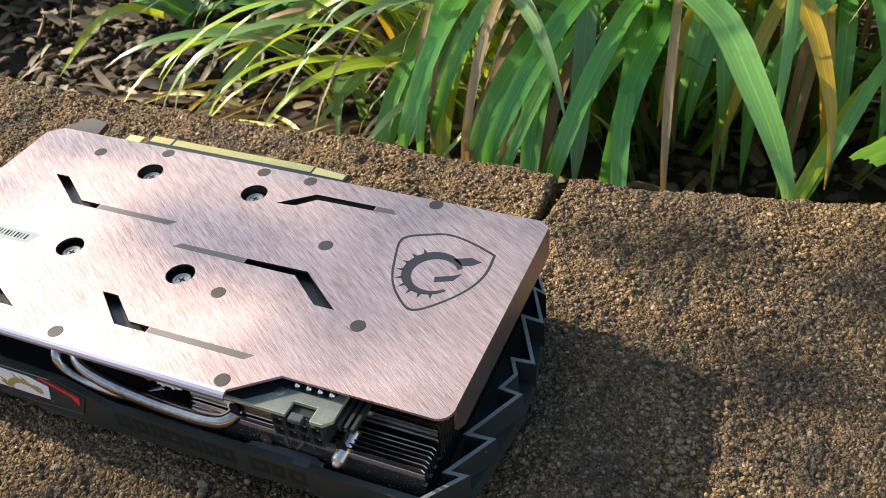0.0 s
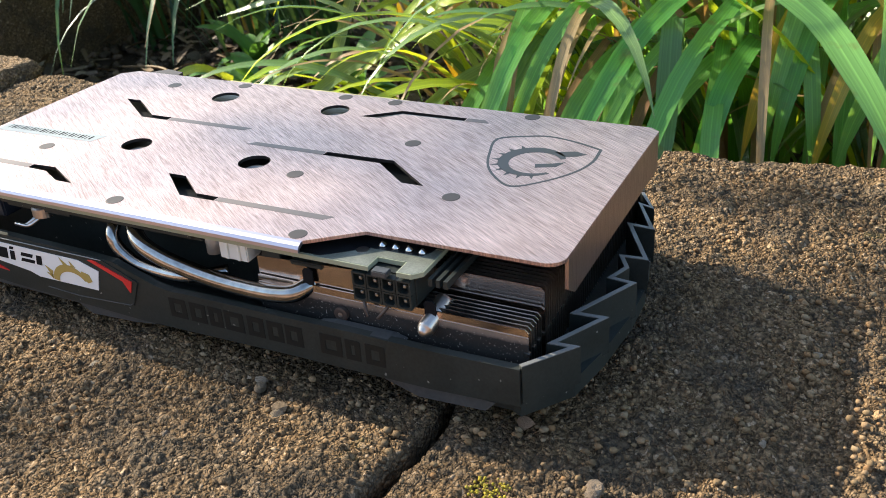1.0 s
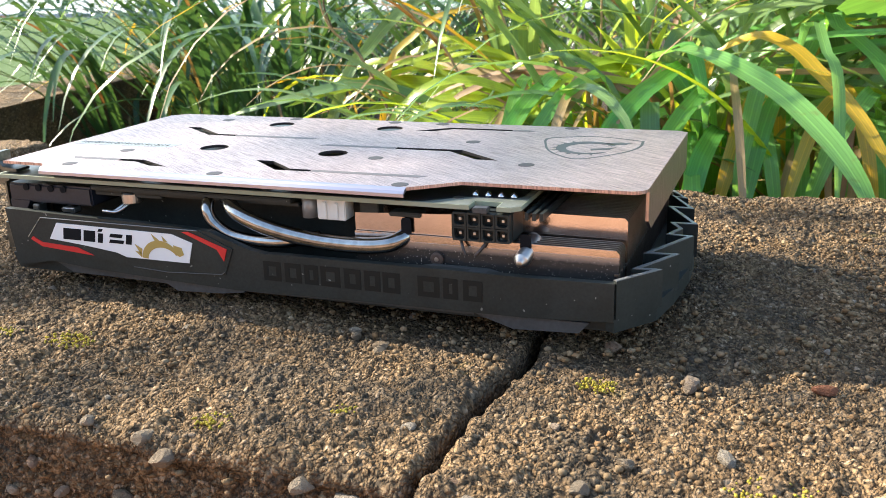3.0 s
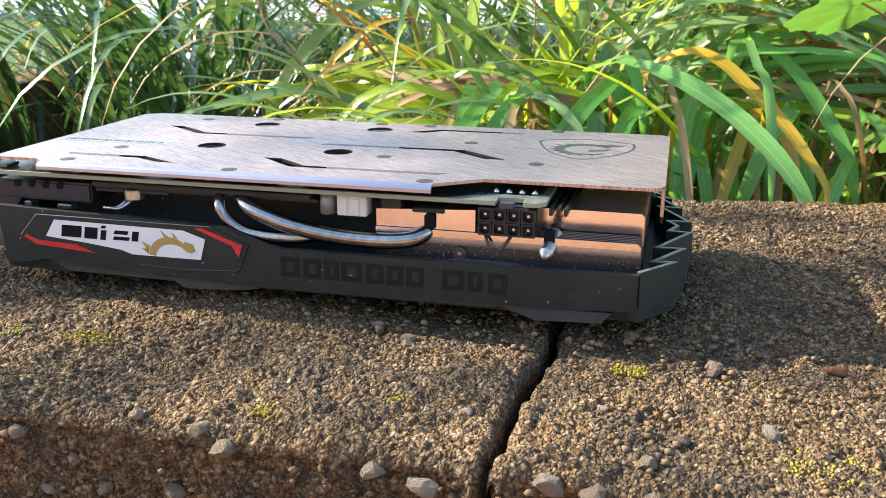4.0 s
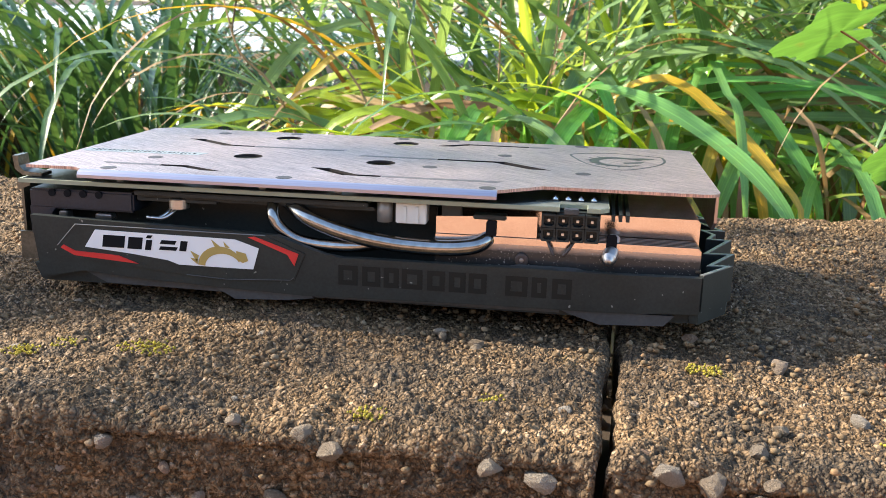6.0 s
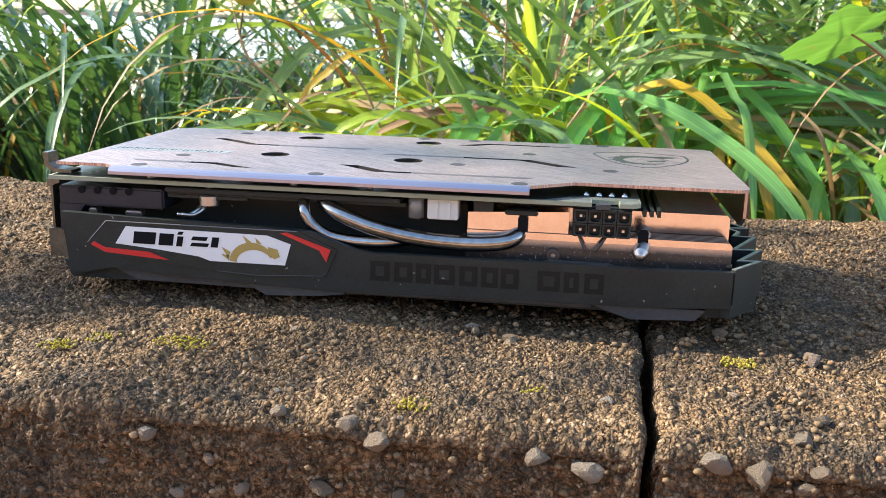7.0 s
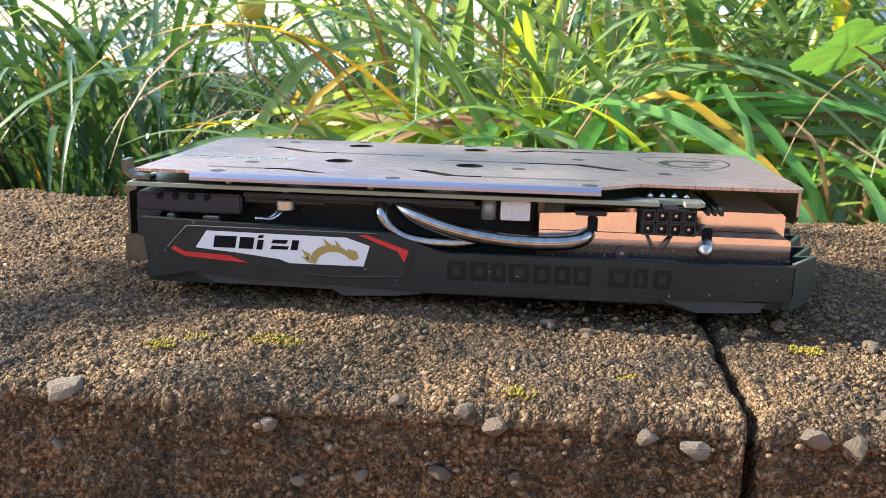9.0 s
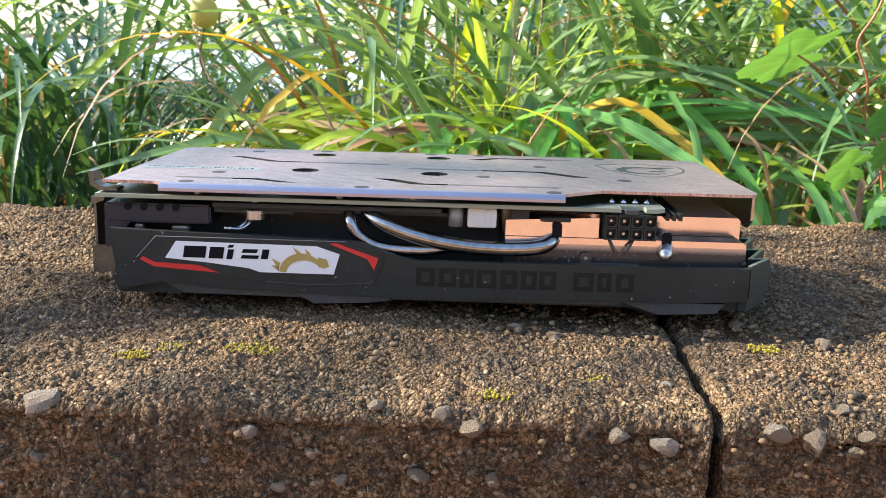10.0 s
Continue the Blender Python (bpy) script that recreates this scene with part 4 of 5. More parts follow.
def along(points, width, rng, n=14):
    """A strap leaf through given points, tapering to its tip."""
    line = smooth_path([Vector(p) for p in points], max(2, n // (len(points) - 1)))
    verts, quads, uvs = [], [], []
    m = len(line) - 1
    for i, p in enumerate(line):
        t = i / m
        d = (line[min(i + 1, m)] - line[max(i - 1, 0)]).normalized()
        s = d.cross(Vector((0.25, -0.55, 0.8))).normalized()
        up = s.cross(d)
        w = width * (0.75 + 0.4 * t if t < 0.5 else 0.95) * (1 if t < 0.6 else max(0.05, 1 - ((t - 0.6) / 0.4) ** 1.7))
        verts += [tuple(p - s * w / 2 + up * w * 0.12), tuple(p), tuple(p + s * w / 2 + up * w * 0.12)]
        uvs += [(0, t), (0.5, t), (1, t)]
        if i:
            k = 3 * i
            quads += [(k - 3, k - 2, k + 1, k), (k - 2, k - 1, k + 2, k + 1)]
    return verts, quads, uvs


def pick(rng, dry, yellow, bright):
    r = rng.random()
    return M_DRY if r < dry else M_YELLOW if r < dry + yellow else M_BRIGHT if r < dry + yellow + bright else M_BLADE


def any_blade(rng, reach, wide, dry=0.13, bright=0.22, toward=0.55, lean=0.3, spread=0.75):
    way = rng.gauss(-math.pi / 2 - lean, spread) if rng.random() < toward else rng.uniform(0, 2 * math.pi)
    r = rng.uniform(0, 0.06)
    base = (r * math.cos(way), r * math.sin(way), rng.uniform(-0.006, 0.0))
    mat = pick(rng, dry, 0.03, bright)
    length = reach * rng.uniform(0.7, 1.15) * (0.75 if mat is M_DRY else 1)
    w = rng.uniform(0.75, 1.15) * wide * (0.5 if mat is M_DRY else 1)
    return blade_data(base, way, length, w, rng.uniform(1.05, 1.5), rng.uniform(1.4, 2.9), rng.uniform(-0.4, 0.4), rng, 16), mat


def clear(verts, x, y):
    """True where a blade keeps off the wall top and the space round the vine."""
    for a, c, e in verts:
        if c + y < 0.19 + 0.12 * max(0, a + x - 0.15) or (a + x > 0.22 and c + y < 0.33 and e + BASE > 0.045) or (0.13 < a + x < 0.31 and c + y < 0.31):
            return False
    return True


def clump_at(seed, x, y, count, reach, wide, dry=0.13, bright=0.22, toward=0.55, deep=False, label="arching clump of strap-leaved green grass with some dry blades", lean=0.3):
    rng = random.Random(seed)
    c = thing("grass_clump", label, "grass", (x, y, BASE), "grass clumps behind the wall")
    made = 0
    for _ in range(count * 9):
        data, mat = any_blade(rng, reach, wide, dry, bright, toward, lean)
        if deep and mat in (M_BLADE, M_BRIGHT):
            mat = M_SHADED
        if made < count and clear(data[0], x, y):
            new("blade", leaf_mesh("blade", [data], mat)).parent = c
            made += 1
    return c


front_row = [(-0.13, 0.42), (-0.03, 0.40), (0.07, 0.39), (0.16, 0.39), (0.26, 0.43), (0.38, 0.46), (0.52, 0.48)]
for i, (x, y) in enumerate(front_row):
    clump_at(200 + i, x, y, (10, 26)[x > -0.1] if x < 0 else 18, 0.26 if x < -0.1 else 0.36, 0.017, 0.22, 0.38 if x < 0.1 else 0.05, 0.75, lean=0.6 - 1.2 * x)
middle_row = [(-0.07, 0.60), (0.05, 0.55), (0.16, 0.56), (0.28, 0.57), (0.42, 0.60), (0.58, 0.62)]
for i, (x, y) in enumerate(middle_row):
    clump_at(300 + i, x, y, 27, 0.70, 0.015, 0.20, 0.08, 0.5)
for i, (x, y) in enumerate([(-0.40, 0.68), (-0.50, 0.66), (-0.50, 0.78), (-0.62, 0.84), (-0.66, 0.68)]):
    clump_at(400 + i, x, y, 26, 0.52, 0.012, 0.12, 0.06, 0.4, True, "loose clump of thin grass blades coloured as in shade")
rng = random.Random(77)
chunks = {M_BLADE: [], M_SHADED: [], M_BRIGHT: [], M_DRY: [], M_YELLOW: []}
for _ in range(240):
    x, y = rng.uniform(0.05, 0.9), rng.uniform(0.7, 1.1)
    (v, q, u), mat = any_blade(rng, 0.60, 0.013, 0.08, 0.1, 0.35)
    chunks[mat].append(([(a + x, c + y, e + BASE) for a, c, e in v], q, u))
for _ in range(150):
    x, y = rng.uniform(-0.02, 0.6), rng.uniform(0.85, 1.4)
    (v, q, u), mat = any_blade(rng, 0.85, 0.016, 0.06, 0.03, 0.3)
    chunks[M_SHADED if mat is M_BLADE and rng.random() < 0.75 else mat].append(([(a + x, c + y, e + BASE) for a, c, e in v], q, u))
for _ in range(300):
    x, y = rng.uniform(-0.78, -0.12), rng.uniform(0.74, 1.3)
    (v, q, u), mat = any_blade(rng, 0.46, 0.0075, 0.06, 0.0, 0.35)
    chunks[M_SHADED if mat is M_BLADE else mat].append(([(a + x, c + y, e + BASE) for a, c, e in v], q, u))
for mat, name, label in ((M_BLADE, "far_grass", "mass of green grass blades further back"), (M_SHADED, "far_grass", "thin shade-coloured grass blades further back"), (M_BRIGHT, "far_grass", "mass of sunlit-coloured grass blades further back"), (M_DRY, "far_grass", "dry tan blades among the grass further back"), (M_YELLOW, "far_grass", "yellowed blades among the grass further back")):
    tagged(new(name, leaf_mesh(name, chunks[mat], mat)), label, "grass", kind="stuff")

# curtain of blades hanging down behind the wall edge
rng = random.Random(91)
for group in range(5):
    curtain = thing("grass_clump", "blades hanging down behind the wall, some dry and brown", "grass", (0, 0, 0), "grass clumps behind the wall")
    for _ in range(13):
        x = -0.03 + group * 0.095 + rng.uniform(0, 0.095)
        zt, dx, edge = rng.uniform(-0.03, 0.038), rng.uniform(-0.05, 0.03), 0.205 + 0.12 * max(0, x - 0.15) + rng.uniform(0, 0.05)
        pts = [(x - dx * 0.4, 0.43, -0.14), (x - dx * 0.15, 0.375 + rng.uniform(-0.02, 0.03), zt - 0.01), (x + dx * 0.2, 0.325 + rng.uniform(-0.015, 0.02), zt), (x + dx * 0.6, 0.5 * (0.325 + edge) - 0.01, zt - 0.02), (x + dx, edge, zt - 0.065), (x + dx * 1.2, edge - 0.006, zt - 0.105)]
        mat = pick(rng, 0.38, 0.02, 0.04)
        mat = M_SUNNY if mat is M_BLADE else mat
        if 0.17 < x < 0.29:
            pts = [(a, 0.345 + (c - edge) * 0.6, e) for a, c, e in pts]
        new("blade", leaf_mesh("blade", [along(pts, rng.uniform(0.009, 0.016) * (0.5 if mat is M_DRY else 1), rng, 16)], mat)).parent = curtain

# single blades that stand out of the clumps
standout = thing("grass_clump", "broad single blades arching over the wall edge, one yellow", "grass", (0, 0, 0), "grass clumps behind the wall")
rng = random.Random(5)
SINGLES = [
    (M_SUNNY, 0.021, [(0.05, 0.46, -0.13), (0.085, 0.42, 0.02), (0.105, 0.385, 0.050), (0.135, 0.34, 0.056), (0.168, 0.30, 0.049), (0.197, 0.283, 0.034), (0.219, 0.248, 0.020), (0.238, 0.220, 0.003), (0.252, 0.200, -0.018), (0.26, 0.19, -0.05)]),
    (M_YELLOW, 0.015, [(0.10, 0.45, -0.15), (0.13, 0.43, 0.02), (0.145, 0.420, 0.047), (0.160, 0.410, 0.057), (0.180, 0.400, 0.062), (0.203, 0.385, 0.052), (0.216, 0.370, 0.041), (0.232, 0.350, 0.028), (0.249, 0.325, 0.011), (0.261, 0.295, -0.004), (0.269, 0.262, -0.016), (0.272, 0.25, -0.05)]),
    (M_SUNNY, 0.009, [(0.18, 0.47, -0.10), (0.207, 0.400, 0.070), (0.223, 0.340, 0.056), (0.230, 0.330, 0.045), (0.234, 0.315, 0.018), (0.236, 0.290, -0.019), (0.237, 0.28, -0.05)]),
    (M_SUNNY, 0.016, [(0.16, 0.50, -0.10), (0.218, 0.470, 0.062), (0.231, 0.440, 0.066), (0.260, 0.420, 0.044), (0.281, 0.390, 0.015), (0.294, 0.360, -0.008), (0.298, 0.330, -0.028), (0.30, 0.31, -0.06)]),
    (M_BRIGHT, 0.008, [(0.078, 0.48, -0.14), (0.076, 0.480, 0.018), (0.062, 0.480, 0.073), (0.052, 0.480, 0.115), (0.046, 0.480, 0.170)]),
    (M_BRIGHT, 0.007, [(0.074, 0.48, -0.14), (0.073, 0.480, 0.018), (0.075, 0.490, 0.084), (0.083, 0.500, 0.136), (0.086, 0.500, 0.19)]),
    (M_BRIGHT, 0.009, [(0.076, 0.48, -0.05), (0.076, 0.480, 0.018), (0.085, 0.470, 0.043), (0.097, 0.470, 0.070)]),
    (M_BRIGHT, 0.012, [(0.080, 0.48, -0.05), (0.073, 0.480, 0.023), (0.054, 0.470, 0.042), (0.036, 0.460, 0.066)]),
    (M_SUNNY, 0.013, [(0.05, 0.45, -0.10), (0.064, 0.440, 0.006), (0.081, 0.420, 0.032), (0.105, 0.400, 0.050), (0.123, 0.380, 0.057), (0.133, 0.370, 0.044), (0.141, 0.360, 0.013), (0.143, 0.355, -0.02)]),
    (M_SUNNY, 0.018, [(0.08, 0.46, -0.06), (0.086, 0.440, 0.024), (0.104, 0.420, 0.034), (0.116, 0.410, 0.027), (0.129, 0.400, 0.007), (0.132, 0.395, -0.03)]),
    (M_BRIGHT, 0.013, [(0.09, 0.46, -0.06), (0.076, 0.450, 0.020), (0.060, 0.440, 0.032), (0.041, 0.430, 0.029), (0.021, 0.430, 0.016), (0.0, 0.430, -0.01)]),
    (M_BLADE, 0.014, [(-0.25, 0.40, -0.15), (-0.195, 0.42, 0.014), (-0.178, 0.44, 0.045), (-0.161, 0.48, 0.076), (-0.118, 0.49, 0.097), (-0.063, 0.5, 0.1), (-0.001, 0.5, 0.075)]),
    (M_BRIGHT, 0.022, [(0.02, 0.47, -0.10), (-0.056, 0.46, 0.003), (-0.1, 0.46, 0.008), (-0.154, 0.45, 0.014), (-0.19, 0.42, 0.014), (-0.235, 0.38, 0.0)]),
    (M_BRIGHT, 0.018, [(0.06, 0.45, -0.10), (-0.01, 0.44, 0.0), (-0.07, 0.43, 0.01), (-0.13, 0.41, 0.005), (-0.17, 0.38, -0.01)]),
    (M_YELLOW, 0.008, [(-0.16, 0.42, -0.05), (-0.146, 0.42, 0.034), (-0.127, 0.43, 0.058), (-0.103, 0.44, 0.077), (-0.068, 0.46, 0.084)]),
    (M_BRIGHT, 0.012, [(-0.36, 0.66, 0.10), (-0.391, 0.64, 0.065), (-0.425, 0.62, 0.027), (-0.452, 0.6, -0.001)]),
    (M_BRIGHT, 0.010, [(0.07, 0.46, -0.12), (0.068, 0.46, 0.017), (0.061, 0.47, 0.077), (0.049, 0.48, 0.145), (0.04, 0.49, 0.19)]),
    (M_BLADE, 0.011, [(0.07, 0.47, -0.12), (0.074, 0.47, 0.019), (0.077, 0.48, 0.077), (0.089, 0.49, 0.146), (0.10, 0.5, 0.2)]),
    (M_BLADE, 0.016, [(0.09, 0.45, -0.10), (0.099, 0.45, 0.043), (0.114, 0.45, 0.057), (0.131, 0.44, 0.058), (0.154, 0.42, 0.022), (0.162, 0.41, -0.02)]),
    (M_BLADE, 0.013, [(-0.12, 0.46, 0.13), (-0.062, 0.45, 0.106), (-0.024, 0.45, 0.076), (0.015, 0.44, 0.038), (0.04, 0.43, 0.01)]),
    (M_BRIGHT, 0.010, [(-0.28, 0.5, 0.09), (-0.223, 0.5, 0.099), (-0.142, 0.5, 0.095), (-0.049, 0.48, 0.074), (0.012, 0.46, 0.045)]),
]
MORE = [
    (M_BLADE, 0.015, [(0.11, 0.40, -0.10), (0.107, 0.32, 0.022), (0.113, 0.28, -0.003), (0.122, 0.24, -0.031), (0.125, 0.22, -0.06)]),
    (M_BLADE, 0.016, [(0.07, 0.43, -0.10), (0.016, 0.38, -0.008), (-0.02, 0.35, -0.024), (-0.054, 0.3, -0.04), (-0.080, 0.24, -0.065)]),
    (M_BLADE, 0.015, [(-0.06, 0.43, -0.12), (-0.11, 0.39, -0.03), (-0.148, 0.36, -0.034), (-0.161, 0.3, -0.045), (-0.173, 0.23, -0.06)]),
    (M_BLADE, 0.017, [(0.05, 0.42, -0.12), (0.023, 0.34, 0.0), (0.008, 0.28, -0.02), (0.013, 0.215, -0.045)]),
    (M_BRIGHT, 0.011, [(-0.36, 0.43, -0.10), (-0.377, 0.4, -0.08), (-0.41, 0.38, -0.098), (-0.405, 0.32, -0.115)]),
]
for k in range(30):
    x, y, z = rng.uniform(-0.06, 0.14), rng.uniform(0.36, 0.50), rng.uniform(-0.012, 0.026) + 0.02 * (k % 5 == 0)
    l = rng.uniform(0.14, 0.24)
    h, d = rng.uniform(0.004, 0.03), rng.uniform(-0.07, 0.05)
    SINGLES.append(((M_BRIGHT, M_BRIGHT, M_BLADE, M_BRIGHT, M_DRY)[k % 5], rng.uniform(0.006, 0.014), [(x + 0.03, y + 0.02, -0.14), (x, y, z - 0.02), (x - l * 0.35, y + d * 0.3, z + h), (x - l * 0.7, y + d * 0.7, z + h * 0.5), (x - l, y + d, z - rng.uniform(0.0, 0.05))]))
# low arching sprays that sweep away to the side of the vine
for k in range(46):
    x, y, z, l = rng.uniform(0.10, 0.30), rng.uniform(0.44, 0.70), rng.uniform(-0.02, 0.075), rng.uniform(0.18, 0.34)
    h, d, fall = rng.uniform(0.0, 0.035), rng.uniform(-0.10, 0.08), rng.uniform(0.02, 0.09)
    SINGLES.append(((M_BLADE, M_SUNNY, M_BLADE, M_SUNNY, M_DRY, M_BLADE, M_BRIGHT)[k % 7], rng.uniform(0.008, 0.015), [(x - 0.05, y + 0.03, -0.13), (x - 0.02, y + 0.01, z * 0.5), (x + l * 0.2, y + d * 0.2, z + h), (x + l * 0.6, y + d * 0.6, z + h * 0.6), (x + l, y + d, z - fall)]))
for mat, w, pts in SINGLES + MORE:
    new("blade", leaf_mesh("blade", [along(pts, w, rng)], mat)).parent = standout
STALKS = [
    [(-0.04, 0.44, -0.15), (-0.077, 0.42, 0.024), (-0.121, 0.4, 0.089), (-0.165, 0.39, 0.15)],
    [(0.01, 0.45, -0.15), (-0.024, 0.44, 0.018), (-0.049, 0.43, 0.101), (-0.064, 0.43, 0.17)],
    [(0.03, 0.5, -0.15), (0.032, 0.5, 0.029), (0.032, 0.5, 0.092), (0.031, 0.5, 0.2)],
    [(0.06, 0.45, -0.15), (0.079, 0.46, 0.033), (0.086, 0.47, 0.089), (0.086, 0.48, 0.2)],
    [(-0.10, 0.40, -0.10), (-0.147, 0.38, 0.034), (-0.179, 0.37, 0.074), (-0.193, 0.37, 0.12)],
    [(0.37, 0.59, -0.10), (0.362, 0.600, -0.040), (0.357, 0.620, -0.007), (0.349, 0.640, 0.027), (0.337, 0.660, 0.047), (0.32, 0.67, 0.06)],
    [(0.105, 0.50, -0.15), (0.112, 0.51, 0.05), (0.118, 0.52, 0.2)],
    [(0.125, 0.53, -0.15), (0.14, 0.54, 0.05), (0.15, 0.55, 0.2)],
]
for pts in STALKS:
    st = thing("dry_stalk", "thin straight tan dead grass stalk", "stalk", (0, 0, 0), "dead stalks in the grass")
    part("stem", tube(bmesh.new(), [(a * 1000, c * 1000, e * 1000) for a, c, e in smooth_path(pts, 5)], lambda t: 1.5 - 0.8 * t, 6), M_STALK, st, smooth=True)


# loose shrubs beyond the lawn, pale ground glinting through them
rng = random.Random(61)
for sx, sy, sw, sh, count in ((-3.6, 3.3, 0.9, 0.75, 520), (-2.3, 3.0, 0.8, 0.62, 620), (-1.35, 3.2, 0.7, 0.58, 520), (-0.55, 3.0, 0.65, 0.62, 520), (0.2, 3.1, 0.6, 0.75, 620), (0.95, 2.9, 0.6, 0.8, 340), (1.75, 2.7, 0.7, 0.85, 300)):
    shrub = thing("shrub", "loose dark green leafy shrub with light showing through", "shrub", (sx, sy, BASE), "shrubs beyond the lawn")
    chunks = []
    tufts = [(rng.gauss(0, sw * 0.45), rng.gauss(0, 0.22), sh * rng.random() ** 0.7) for _ in range(26)]
    for tx, ty, tz in tufts[:9]:
        stem = [(0, 0, -20), (tx * 400, ty * 400, tz * 600), (tx * 1000, ty * 1000, tz * 1000)]
        part("stem", tube(bmesh.new(), smooth_path(stem, 4), lambda t: 7 - 5 * t, 6), M_BARK, shrub, smooth=True)
    for _ in range(count):
        tx, ty, tz = tufts[rng.randrange(26)]
        x, y, z = tx + rng.gauss(0, 0.075), ty + rng.gauss(0, 0.07), max(0.01, tz + rng.gauss(0, 0.07))
        v, q, u = blade_data((0, 0, 0), rng.uniform(0, 6.28), rng.uniform(0.05, 0.10), rng.uniform(0.02, 0.04), rng.uniform(-0.9, 1.2), 0.9, 0.5, rng, 3)
        chunks.append(([(a + x, c + y, e + z) for a, c, e in v], q, u))
    new("foliage", leaf_mesh("foliage", chunks, M_SHADED)).parent = shrub


# ---- vine by the wall ----
def lobed_leaf(bm_name, size, rng, curl=0.25, cup=0.1):
    """A toothed, five-lobed leaf in its own plane: stalk at the origin, tip along +x."""
    n, rings = 60, 5
    verts, quads, uvs = [(0, 0, 0)], [], [(0.5, 0)]
    for k in range(1, rings + 1):
        f = k / rings
        for i in range(n):
            a = -math.pi + (i + 0.5) * 2 * math.pi / n
            lobe = 0.70 + 0.12 * math.cos(5 * a) + 0.16 * math.cos(a) - 0.42 * max(0, abs(a) - 2.45)
            r = size * f * max(0.12, lobe + (0.035 * (1 if i % 3 == 0 else -0.5) if k == rings else 0))
            x, y = r * math.cos(a), r * math.sin(a)
            z = -curl * (x * x + y * y) / size + cup * abs(y) + size * 0.03 * math.cos(5 * a) * f
            verts.append((x, y, z))
            uvs.append((0.5 + y / size / 2, x / size))
    for i in range(n):
        quads.append((0, 1 + i, 1 + (i + 1) % n))
    for k in range(rings - 1):
        for i in range(n):
            a, c = 1 + k * n, 1 + (k + 1) * n
            quads.append((a + i, c + i, c + (i + 1) % n, a + (i + 1) % n))
    return verts, quads, uvs


def put_leaf(parent, place, size, turn, mat=None, curl=0.25, cup=0.1):
    ob = new("leaf", leaf_mesh("leaf", [lobed_leaf("leaf", size, rng, curl, cup)], mat or M_VINE))
    ob.matrix_world = pose(*place, *turn)
    ob.parent = parent
    return ob


vine = thing("grape_vine", "climbing vine with toothed bright green leaves and red stems", "vine", (0, 0, 0))
put_leaf(vine, (0.2665, 0.205, 0.108), 0.045, (30, 15, 185), curl=0.10)
put_leaf(vine, (0.298, 0.174, 0.037), 0.0225, (58, 6, 190), curl=0.35)
put_leaf(vine, (0.314, 0.163, 0.016), 0.021, (40, 30, 195), curl=0.6, cup=-0.4)
put_leaf(vine, (0.310, 0.168, 0.014), 0.017, (80, 50, 225), curl=0.9, cup=-0.4)
put_leaf(vine, (0.330, 0.19, 0.050), 0.024, (58, 10, 200))
put_leaf(vine, (0.330, 0.20, 0.069), 0.022, (62, 5, 200))
put_leaf(vine, (0.345, 0.205, 0.100), 0.028, (60, 0, 195))
put_leaf(vine, (0.365, 0.20, 0.045), 0.036, (55, 0, 240))
for pts, r in (([(0.345, 0.20, -0.15), (0.335, 0.20, 0.0), (0.326, 0.205, 0.05), (0.318, 0.208, 0.068), (0.314, 0.2, 0.090), (0.308, 0.2, 0.105), (0.304, 0.2, 0.119), (0.315, 0.2, 0.140), (0.33, 0.2, 0.19)], 0.9),
               ([(0.318, 0.208, 0.068), (0.307, 0.21, 0.083), (0.294, 0.21, 0.091), (0.280, 0.21, 0.101), (0.2665, 0.205, 0.108)], 0.7), ([(0.314, 0.2, 0.090), (0.322, 0.2, 0.096), (0.345, 0.205, 0.100)], 0.8),
               ([(0.307, 0.21, 0.083), (0.314, 0.2, 0.090)], 0.7),
               ([(0.326, 0.205, 0.05), (0.310, 0.19, 0.048), (0.302, 0.174, 0.042)], 0.7), ([(0.330, 0.20, 0.03), (0.318, 0.18, 0.026), (0.303, 0.168, 0.020)], 0.7)):
    part("stem", tube(bmesh.new(), [(a * 1000, c * 1000, e * 1000) for a, c, e in smooth_path(pts, 5)], r, 8), M_REDSTEM, vine, smooth=True)
bud = thing("hanging_bud", "pale yellow-green bud hanging from a dark thin stem", "bud", (-0.187, 0.386, 0.13))
bm = bmesh.new()
bmesh.ops.create_uvsphere(bm, u_segments=16, v_segments=12, radius=0.011)
for v in bm.verts:
    v.co.x *= 1.15
    v.co.y *= 0.75
    v.co.z = v.co.z * 1.25 + 0.002 * noise.noise(v.co * 150)
part("bud", bm, M_BUD, bud, smooth=True)
part("stem", tube(bmesh.new(), smooth_path([(-2, 0, 60), (4, 0, 30), (0, 0, 10)], 5), 0.7, 6), M_BARK, bud, smooth=True)
part("stem", tube(bmesh.new(), smooth_path([(0, 0, -12), (-3, 1, -25), (-5, 2, -42), (2, 2, -60)], 5), 0.9, 6), M_BARK, bud, smooth=True)

